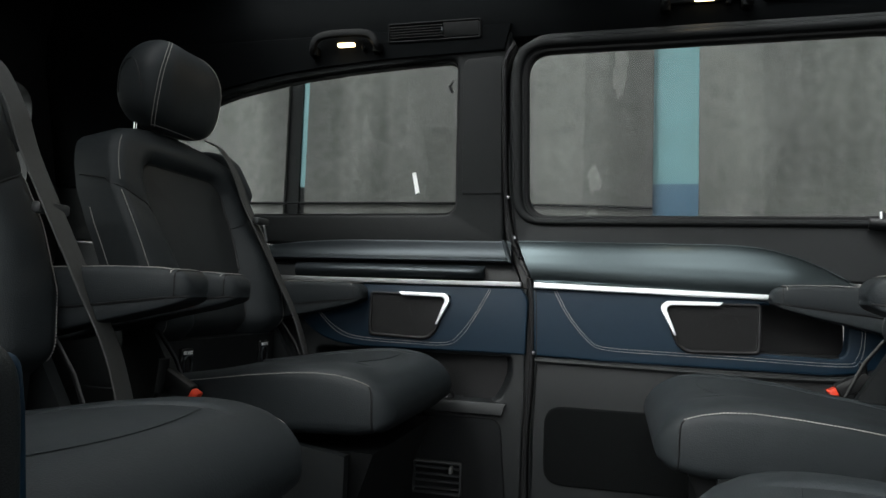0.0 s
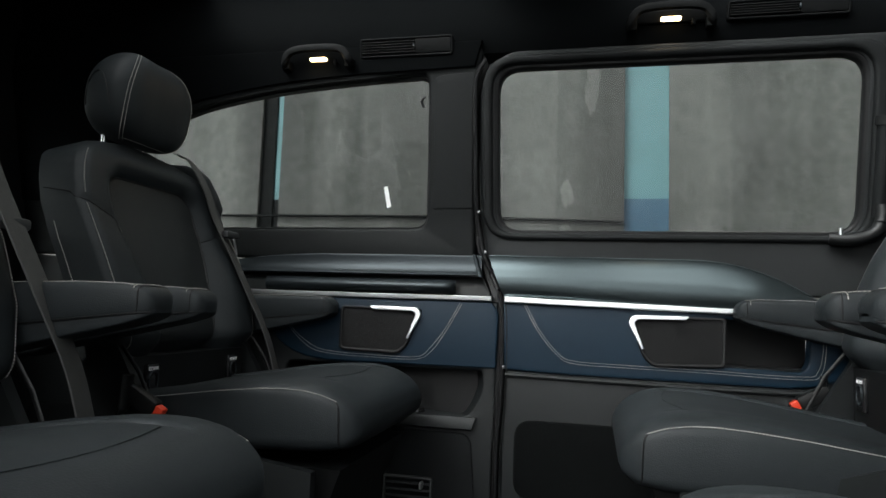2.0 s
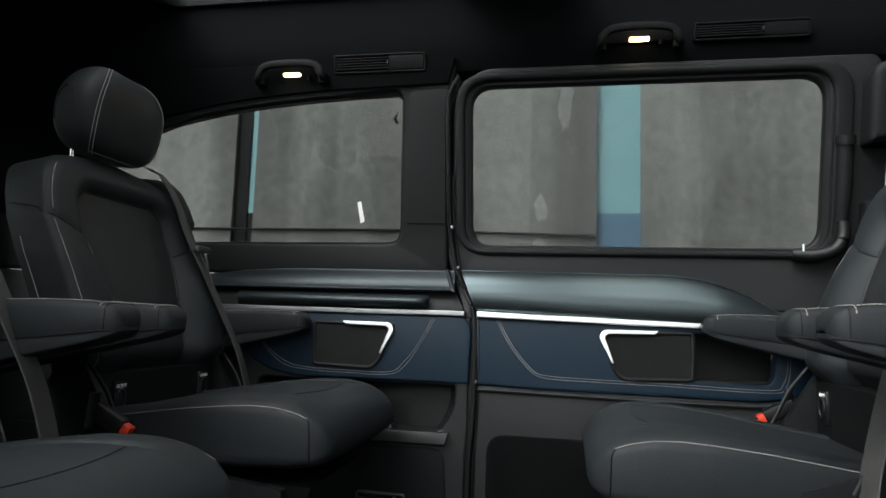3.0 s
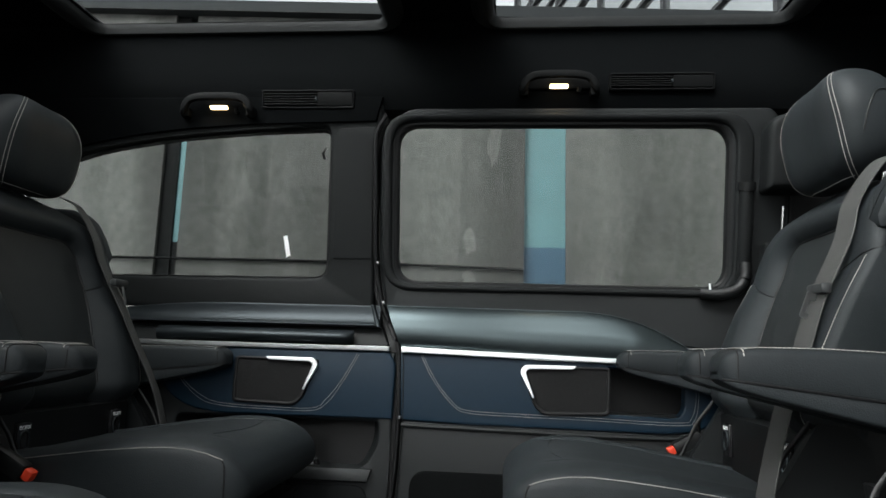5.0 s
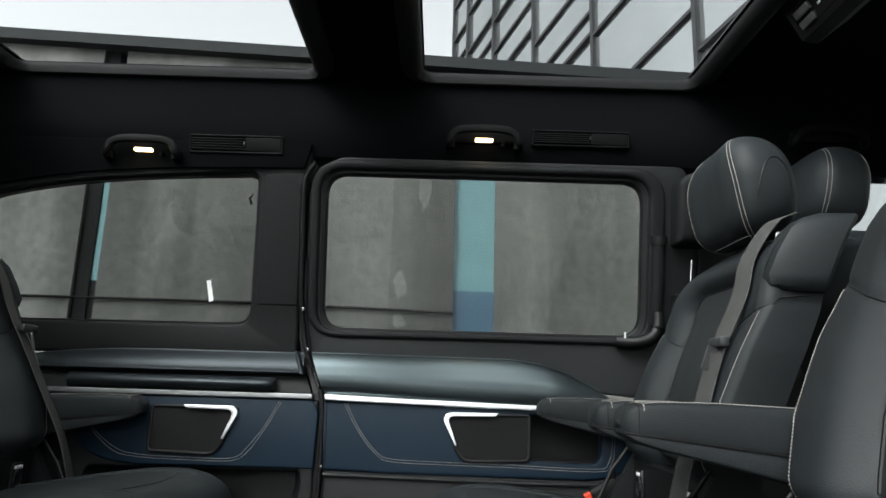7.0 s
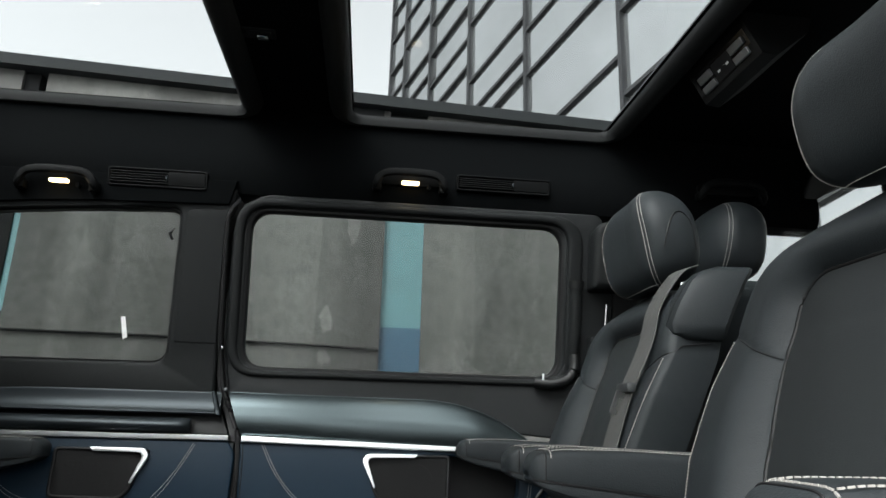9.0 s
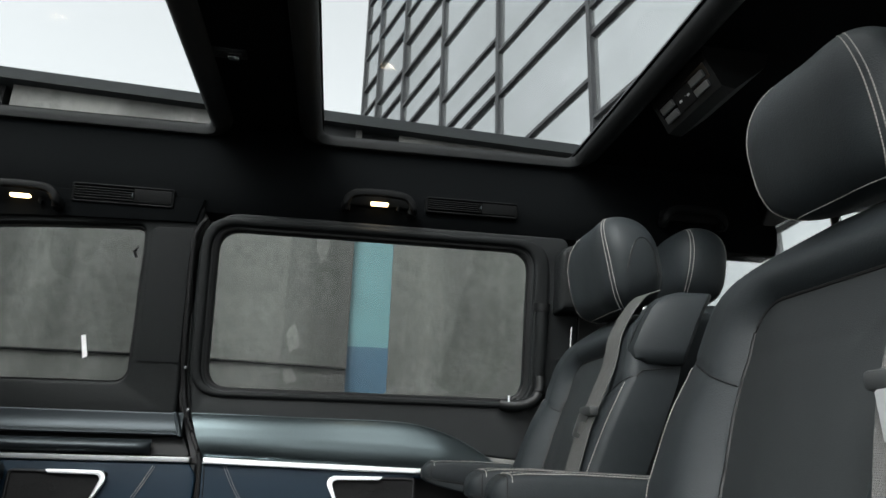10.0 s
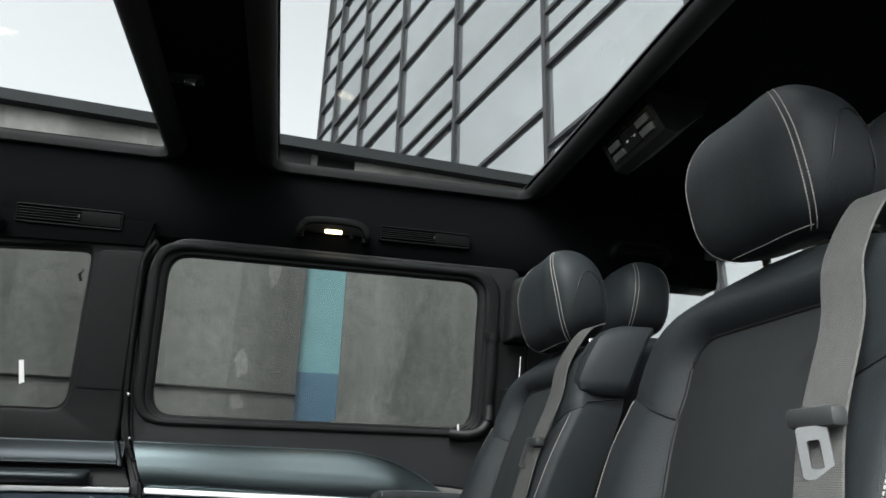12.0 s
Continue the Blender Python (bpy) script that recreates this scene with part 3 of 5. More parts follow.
part("belt_rail", tube([(0.862, 1.655, 0.80), (0.864, 1.650, 1.0), (0.866, 1.64, 1.06)], 0.004), CHROME2, wall_f)


def grab_handle(x, z, lamp, lab):
    g = thing("grab_handle", lab, "grab handle", "grab handles")
    y = wall_y(z)
    part("base", plate(rect(x - 0.095, x + 0.095, z - 0.006, z + 0.022, 0.012), [], -0.006, 0.01, 0.003), BLACKTRIM, g)
    arch = [(x - 0.092, y - 0.004, z - 0.020), (x - 0.090, y - 0.026, z - 0.012), (x - 0.075, y - 0.032, z + 0.012), (x - 0.04, y - 0.036, z + 0.020), (x + 0.04, y - 0.036, z + 0.020), (x + 0.075, y - 0.032, z + 0.012), (x + 0.090, y - 0.026, z - 0.012), (x + 0.092, y - 0.004, z - 0.020)]
    part("grip", tube(smooth_path(arch, 6), 0.011, flat=0.8), BLACKTRIM, g)
    for s in (-1, 1):
        part("mount", box_bm(x + s * 0.088 - 0.012, x + s * 0.088 + 0.012, y - 0.024, y + 0.004, z - 0.028, z - 0.002, 0.006), BLACKTRIM, g)
    if lamp:
        part("lamp_lens", box_bm(x - 0.023, x + 0.023, y - 0.020, y - 0.004, z - 0.005, z + 0.003, 0.003), LAMPGLOW, g, "lit warm white lamp lens")
        part("coat_hook", tube([(x + 0.048, y, z - 0.010), (x + 0.05, y - 0.018, z - 0.014), (x + 0.05, y - 0.02, z - 0.006)], 0.005), BLACKTRIM, g)
        la = new("reading_lamp", bpy.data.lights.new("reading_lamp", "AREA"))
        la.data.shape, la.data.size, la.data.size_y, la.data.energy, la.data.color = "RECTANGLE", 0.045, 0.01, 0.03, (1.0, 0.82, 0.55)
        la.matrix_world = look((x, y - 0.024, z - 0.004), (x, y - 0.30, z - 0.35))
    return g


grab_handle(-0.547, 1.308, True, "black grab handle with a lit warm reading lamp")
grab_handle(0.334, 1.357, True, "black grab handle with a lit warm reading lamp")
grab_handle(1.225, 1.385, False, "black grab handle above the front door")
louvre_vent(-0.432, -0.186, 1.304, 1.352, -0.006, 5, "black louvred roof air vent with a slider")
louvre_vent(0.457, 0.713, 1.346, 1.388, -0.006, 5, "black louvred roof air vent with a slider")

# ---- roof ----
ROOF = 1.545
HOLES = [(-0.91, -0.118), (0.170, 0.880)]
YA, YB = 2 * MIDDLE - 1.630, 1.630


def roof_skin():
    """The headliner: flat middle with two openings and rounded sides down to the windows."""
    bm = bmesh.new()
    xs = [-1.55, -0.91, -0.118, 0.170, 0.880, 1.55]
    for a, b in zip(xs, xs[1:]):
        for y0, y1 in ((0.345, YA), (YA, YB), (YB, 1.655)):
            if (a, b) in HOLES and y0 == YA:
                continue
            bm.faces.new([bm.verts.new(p) for p in ((a, y0, ROOF), (b, y0, ROOF), (b, y1, ROOF), (a, y1, ROOF))])
    bmesh.ops.remove_doubles(bm, verts=bm.verts[:], dist=1e-4)
    ext = bmesh.ops.extrude_face_region(bm, geom=bm.faces[:])
    for v in ext["geom"]:
        if isinstance(v, bmesh.types.BMVert):
            v.co.z += 0.003
    return bm


roof = thing("ceiling", "black fabric headliner with two large sunroof openings", "ceiling", kind="structure")
part("headliner", roof_skin(), LINER, roof)
for s in (1, -1):
    prof = [(1.642, 1.546), (1.650, 1.52), (1.648, 1.47), (1.640, 1.42), (1.632, 1.38), (1.636, 1.335), (1.650, 1.308), (1.72, 1.304), (1.74, 1.550), (1.655, 1.550)]
    ring = lambda x: [(x, y if s > 0 else 2 * MIDDLE - y, z) for y, z in prof]
    part("side_cove", loft([ring(-1.55), ring(-0.5), ring(0.5), ring(1.5)]), LINER, roof)
for x0, x1 in HOLES:
    far = YB if x0 < 0 else YB - 0.004
    out = rect(x0 - 0.06, x1 + 0.06, YA - 0.024, far + 0.024, 0.08)
    inn = rect(x0, x1, YA, far, 0.035)
    lerp = lambda t, dz: [(o[0] + (i[0] - o[0]) * t, o[1] + (i[1] - o[1]) * t, ROOF + dz) for o, i in zip(out, inn)]
    rings = [lerp(0, 0.003), lerp(0.12, -0.016), lerp(0.4, -0.026), lerp(0.75, -0.024), lerp(0.95, -0.012), lerp(1, -0.004), lerp(1, 0.0005)]
    part("sunroof_surround", loft(rings, caps=False), LINER2, roof, "padded dark grey sunroof surround")
    gout, gin = rect(x0 - 0.06, x1 + 0.06, YA - 0.11, YB + 0.11, 0.05), rect(x0 + 0.004, x1 - 0.004, YA - 0.035, YB + 0.035, 0.04)
    bm = loft([[(x, y, 1.552) for x, y in gout], [(x, y, 1.552) for x, y in gin], [(x, y, 1.556) for x, y in gin], [(x, y, 1.556) for x, y in gout]], caps=False)
    part("sunroof_border", bm, GLOSS, roof, "gloss black glass border")
    bm = bmesh.new()
    bm.faces.new([bm.verts.new((x, y, 1.558)) for x, y in gout])
    e = bmesh.ops.extrude_face_region(bm, geom=bm.faces[:])
    for v in e["geom"]:
        if isinstance(v, bmesh.types.BMVert):
            v.co.z += 0.005
    p = part("sunroof_pane", bm, ROOFGLASS, roof, "clear sunroof glass")
    p.visible_shadow = False
part("windscreen_header", box_bm(1.55, 2.3, 0.36, 1.64, 1.50, 1.56, 0.02, 3), LINER, roof)

sw = thing("sunroof_switch", "small black and silver sunroof switch in the roof bar", "switch")
part("bezel", box_bm(-0.060, 0.012, 1.245, 1.283, ROOF - 0.004, ROOF + 0.004, 0.003), PLASTIC2, sw)
part("dish", box_bm(-0.050, 0.002, 1.252, 1.276, ROOF - 0.006, ROOF - 0.003, 0.001, 1), RUBBER, sw)
part("rocker", box_bm(-0.026, -0.002, 1.254, 1.274, ROOF - 0.014, ROOF - 0.005, 0.002), CHROME2, sw)

cl = thing("climate_panel", "wedge-shaped black rear climate control panel with silver switches and a display", "control panel")
cl.matrix_world = pose(1.01, 1.152, 1.53, 0, 0, 0)
wedge = lambda y: [(-0.062, y, 0.02), (-0.066, y, -0.004), (-0.030, y, -0.072), (0.0, y, -0.076), (0.07, y, -0.02), (0.085, y, 0.02)]
part("housing", loft([wedge(-0.112), wedge(-0.105), wedge(0.105), wedge(0.112)]), PLASTIC2, cl)


def face_box(name, y0, y1, u0, u1, h, material, label=""):
    bm = box_bm(u0, u1, y0 * 0.8, y1 * 0.8, -0.001, h, 0.001, 1)
    bm.transform(Matrix.Translation((-0.043, 0, -0.039)) @ Matrix.Rotation(radians(-(180 - 61.5)), 4, "Y"))
    return part(name, bm, material, cl, label)


face_box("bezel", -0.125, 0.125, -0.031, 0.031, 0.004, GLOSS)
face_box("display", -0.040, 0.040, -0.022, 0.022, 0.006, RUBBER)
for y0, y1 in ((-0.110, -0.048), (0.048, 0.110)):
    for u in (-0.012, 0.012):
        face_box("toggle", y0, y1, u - 0.008, u + 0.008, 0.010, STEEL)
for y0, y1, u0, u1 in ((-0.028, -0.014, -0.003, 0.003), (-0.010, -0.006, 0.001, 0.004), (0.012, 0.026, -0.003, 0.003)):
    face_box("reading", y0, y1, u0, u1, 0.0066, WHITE)


# ---- floor and the rest of the cabin ----
floor = finish(box_bm(-1.55, 2.3, 0.30, 1.70, -0.06, 0.0, 0.0), "floor", CARPET, smooth=False)
tagged(floor, "black carpeted cabin floor", "floor", kind="structure")
for yy in (0.44, 0.82, 1.19, 1.57):
    fr = thing("floor_rail", "dark metal seat rail let into the floor", "floor rail", "floor rails", at=(0, yy, 0))
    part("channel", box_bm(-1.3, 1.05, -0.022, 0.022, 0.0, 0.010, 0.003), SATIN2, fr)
    part("slot", box_bm(-1.3, 1.05, -0.008, 0.008, 0.0102, 0.012, 0.0), RUBBER, fr)

wall_r = thing("wall_right", "dark trim of the door side with blue leather and an open doorway", "wall", kind="structure")
NW = rpoly([(-1.20, 0.885, 0.05), (-0.47, 0.885, 0.035), (-0.47, 1.235, 0.02), (-0.97, 1.165, 0.15)])
part("quarter_trim", plate(rpoly([(-1.62, -0.05, 0), (-0.112, -0.05, 0), (-0.112, 0.632, 0.02), (-0.32, 0.66, 0.04), (-0.38, 0.9, 0.03), (-0.39, 1.30, 0.03), (-1.62, 1.30, 0)]), [NW], 0.0, 0.05, 0.008, near=True), PLASTIC, wall_r)
part("leather_panel", plate(rpoly([(-0.70, 0.628, 0.02), (-0.70, 0.523, 0.06), (-0.115, 0.523, 0.01), (-0.118, 0.628, 0.01)]), [], -0.006, 0.02, 0.006, near=True), BLUE, wall_r)
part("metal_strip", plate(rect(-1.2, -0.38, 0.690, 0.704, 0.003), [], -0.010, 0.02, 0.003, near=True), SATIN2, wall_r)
part("front_trim", plate(rpoly([(1.02, -0.05, 0), (2.30, -0.05, 0), (2.30, 1.54, 0), (1.50, 1.54, 0), (1.45, 1.37, 0), (1.02, 1.37, 0)]), [FWIN], 0.0, 0.05, 0.008, near=True), PLASTIC2, wall_r)

wall_b = thing("wall_rear", "black tailgate trim with a rear window", "wall", kind="structure")
bm = bmesh.new()
for loop in (rect(0.20, 1.80, -0.06, 1.60, 0.0), rect(0.42, 1.60, 0.90, 1.23, 0.07)):
    vs = [bm.verts.new((-1.52, y, z)) for y, z in loop]
    for a, b in zip(vs, vs[1:] + vs[:1]):
        bm.edges.new((a, b))
bmesh.ops.triangle_fill(bm, use_beauty=True, edges=bm.edges[:])
e = bmesh.ops.extrude_face_region(bm, geom=bm.faces[:])
for v in e["geom"]:
    if isinstance(v, bmesh.types.BMVert):
        v.co.x -= 0.05
part("tailgate_trim", bm, PLASTIC2, wall_b)
pane = part("window_pane", box_bm(-1.555, -1.55, 0.40, 1.62, 0.88, 1.25, 0), GLASS, wall_b)
pane.visible_shadow = False

wall_n = thing("wall_front", "black dashboard below an open-view windscreen", "wall", kind="structure")
part("dashboard", loft([[(1.75, y, 0.0), (1.70, y, 0.60), (1.78, y, 0.80), (2.05, y, 0.90), (2.45, y, 0.92), (2.45, y, -0.06)] for y in (0.30, 0.7, 1.3, 1.70)]), PLASTIC2, wall_n)
part("windscreen", loft([[(2.45, y, 0.92), (2.20, y, 1.51), (2.21, y, 1.515), (2.46, y, 0.925)] for y in (0.36, 1.64)]), SCREENGLASS, wall_n)


# ---- seats ----
def back_x(z):
    """The front line of the backrest bolsters at height z: it leans back."""
    return float(np.interp(z, [0.45, 0.60, 0.70, 0.77, 0.87, 0.95, 1.02, 1.06], [-0.650, -0.672, -0.702, -0.732, -0.778, -0.805, -0.838, -0.865]))


def back_half(z):
    return float(np.interp(z, [0.45, 0.60, 0.70, 0.80, 0.87, 0.92, 0.95, 0.972, 0.990, 1.004, 1.014, 1.022, 1.029, 1.034], [0.205, 0.235, 0.257, 0.262, 0.258, 0.250, 0.240, 0.226, 0.207, 0.182, 0.155, 0.122, 0.085, 0.05]))


def insert_half(z):
    return float(np.interp(z, [0.50, 0.62, 0.72, 0.79, 0.84, 0.875, 0.90, 0.918, 0.930, 0.940], [0.104, 0.108, 0.122, 0.140, 0.148, 0.147, 0.140, 0.128, 0.110, 0.085]))


def insert_gap(y, z):
    """How far a point lies outside the rounded outline of the sunken insert (minus: inside)."""
    r, top = 0.050, 0.944
    dx, dz = abs(y) - (insert_half(min(z, 0.86)) - r), z - (top - r)
    return math.hypot(dx, dz) - r if dx > 0 and dz > 0 else max(dx, dz) - r


def crease_z(a):
    """Height of the shoulder crease at the distance a from the middle of the seat."""
    return 0.854 + 0.44 * (a - 0.2)


def back_front(y, z):
    """The backrest's front surface: a rolled rim round a sunken middle, full side bolsters below the shoulder crease."""
    w, a = back_half(z), abs(y)
    d = insert_gap(y, z)
    zc = crease_z(a)
    below = step01(zc + 0.004, zc - 0.090, z)
    roll = 0.046
    x = back_x(z) - 0.034
    if d > 0:
        x += 0.034 * math.sin(math.pi / 2 * min(1.0, d / roll)) ** 0.85
    else:
        x += 0.008 * step01(0.0, -0.10, d)
    ih = insert_half(min(z, 0.86))
    u = (a - ih) / max(0.01, w - ih)
    x += 0.010 * below * step01(0.05, 0.45, u) * (1 - 0.3 * step01(0.5, 1.0, u)) * step01(0.50, 0.62, z)
    x -= 0.004 * math.exp(-((z - zc) / 0.006) ** 2) * step01(0.004, 0.03, d)
    r = 0.026
    k = min(r, max(0.0, a - (w - r)))
    x -= r - math.sqrt(r * r - k * k * 0.98)
    return x - 0.045 * step01(0.64, 0.56, z) ** 2


def backrest_bm():
    zs = [0.555 + 0.0068 * k for k in range(65)] + [0.996, 1.002, 1.008, 1.013, 1.018, 1.022, 1.026, 1.030, 1.033]
    rings = []
    for z in zs:
        w = back_half(z)
        ys = [w * k / 42 for k in range(-39, 40)]
        ys = [-w, -w * 0.994, -w * 0.98, -w * 0.96] + ys + [w * 0.96, w * 0.98, w * 0.994, w]
        top = step01(0.955, 1.036, z)
        front = [(back_front(y, z) - 0.030 * top ** 2, y, z) for y in ys]
        bx = back_x(z) - 0.112 + 0.03 * top ** 2
        rear = [(bx - 0.03 * math.sin(math.pi * k / 10) ** 0.5 + 0.02, w * 0.99 * sup(math.cos(math.pi * k / 10), 0.6), z - 0.012 * top) for k in range(1, 10)]
        rings.append(front + rear)
    return loft(rings)


def insert_bm():
    bm = bmesh.new()
    rows = []
    for i in range(49):
        z = 0.60 + 0.342 * i / 48
        h, r = insert_half(min(z, 0.86)), 0.050
        dz = max(0.0, z - (0.944 - r))
        h = h - r + math.sqrt(max(1e-6, r * r - dz * dz)) - 0.003
        rows.append([bm.verts.new((back_front(h * k / 20, z) + 0.0022, h * k / 20, z)) for k in range(-20, 21)])
    for a, b in zip(rows, rows[1:]):
        for k in range(40):
            bm.faces.new((a[k], a[k + 1], b[k + 1], b[k]))
    e = bmesh.ops.extrude_face_region(bm, geom=bm.faces[:])
    for v in e["geom"]:
        if isinstance(v, bmesh.types.BMVert):
            v.co.x -= 0.006
    return bm


def cush_top(x):
    return float(np.interp(x, [-0.74, -0.60, -0.48, -0.40, -0.35, -0.31, -0.275, -0.245, -0.225, -0.214, -0.21], [0.474, 0.496, 0.516, 0.526, 0.529, 0.527, 0.519, 0.504, 0.487, 0.470, 0.455]))


def cush_bot(x):
    return float(np.interp(x, [-0.74, -0.40, -0.28, -0.235, -0.215, -0.21], [0.385, 0.395, 0.400, 0.408, 0.425, 0.44]))


def cush_half(x):
    return float(np.interp(x, [-0.74, -0.60, -0.40, -0.28, -0.24, -0.218, -0.21], [0.215, 0.235, 0.250, 0.246, 0.238, 0.222, 0.205]))


def cush_point(x, k, n=48):
    a = 2 * math.pi * k / n
    w, zt, zb = cush_half(x) * 0.975, cush_top(x), cush_bot(x)
    y = w * sup(math.cos(a), 0.27)
    z = (zt + zb) / 2 + (zt - zb) / 2 * sup(math.sin(a), 0.33)
    if math.sin(a) > 0:
        q = abs(y) / w
        z += (-0.006 * (1 - step01(0.50, 0.74, q)) * step01(-0.24, -0.36, x) - 0.007 * math.exp(-((q - 0.62) / 0.022) ** 2) * step01(-0.27, -0.34, x)) * step01(0.3, 0.9, math.sin(a))
    return (x, y, z)


def cush_k(q):
    """Ring parameter of the point that lies at the share q of the cushion's half width, on its top."""
    return math.acos(q ** (1 / 0.27)) * 48 / (2 * math.pi)


def cushion_bm():
    xs = [-0.74, -0.72, -0.68] + [-0.64 + 0.02 * k for k in range(18)] + [-0.285, -0.272, -0.258, -0.246, -0.236, -0.228, -0.221, -0.215, -0.211, -0.21]
    half = [0, 1, 2, 3] + [cush_k(q) for q in (0.96, 0.935, 0.90, 0.86, 0.82, 0.78, 0.74, 0.70, 0.675, 0.655, 0.64, 0.63, 0.62, 0.61, 0.60, 0.585, 0.565, 0.53, 0.47, 0.4, 0.3, 0.2, 0.1)]
    ks = half + [12] + [24 - k for k in half[::-1]] + list(range(25, 48))
    return loft([[cush_point(x, k) for k in ks] for x in xs])


HX = -0.872


def head_ring(z, n=48):
    s = (z - 1.137) / 0.103
    g = max(0.0, 1 - abs(s) ** (2.3 if s > 0 else 3.4)) ** 0.5
    w = 0.135 * (0.35 + 0.65 * g) * (1 - 0.08 * step01(0.2, -1, s))
    t = 0.070 * (0.30 + 0.70 * g)
    cx = HX + 0.012 * s - 0.012 * (1 - g)
    out = []
    for k in range(n):
        a = 2 * math.pi * k / n
        x = cx + t * sup(math.cos(a), 0.62)
        y = w * sup(math.sin(a), 0.60)
        x -= 0.008 * math.exp(-(y / 0.06) ** 2) * (math.cos(a) > 0)
        out.append((x, y, z - 0.016 * (x - HX) / 0.064 * step01(0.2, -0.8, s) - 0.012 * step01(0, 1, s) * max(0.0, (HX - x) / 0.064)))
    return out


HZ = [1.137 + 0.103 * math.sin(math.pi / 2 * k / 14) for k in range(-14, 15)]


ARM_X = [-0.84, -0.78, -0.70, -0.62, -0.56, -0.53, -0.51, -0.500, -0.493, -0.488, -0.484, -0.481, -0.479, -0.4775]


def arm_split(x):
    """Height of the seam between the padded top and the lower shell of an armrest."""
    return float(np.interp(x, [-0.84, -0.71, -0.49, -0.47], [0.630, 0.643, 0.668, 0.669]))


def arm_ring(x, yc, shell=False):
    top = float(np.interp(x, [-0.84, -0.60, -0.52, -0.500, -0.493, -0.488, -0.484, -0.481, -0.479, -0.4775], [0.704, 0.711, 0.710, 0.707, 0.7045, 0.7015, 0.698, 0.694, 0.690, 0.686]))
    low = arm_split(x) - 0.001 + 0.006 * step01(-0.488, -0.4775, x)
    w = float(np.interp(x, [-0.84, -0.54, -0.515, -0.500, -0.493, -0.488, -0.484, -0.481, -0.479, -0.4775], [0.036, 0.038, 0.0375, 0.0360, 0.0340, 0.0315, 0.0285, 0.025, 0.021, 0.016]))
    if shell:
        top, w = low + 0.004, w * 0.95
        low = float(np.interp(x, [-0.84, -0.71, -0.60, -0.53, -0.505, -0.494, -0.486, -0.4775], [0.574, 0.606, 0.631, 0.647, 0.654, 0.658, 0.662, 0.668]))
    out = []
    for k in range(32):
        a = 2 * math.pi * k / 32
        e = (0.26 if shell else 0.42) if (math.sin(a) < 0) == shell else 0.10
        z = (top + low) / 2 + (top - low) / 2 * sup(math.sin(a), e)
        out.append((x, yc + w * sup(math.cos(a), 0.30 if shell else 0.34), z))
    return out


def arm_side(x, s, yc):
    """A point on the side of an armrest, at its piping line."""
    w = max(p[1] for p in arm_ring(x, 0.0))
    return (x, yc + s * (w - 0.0006), arm_split(x))


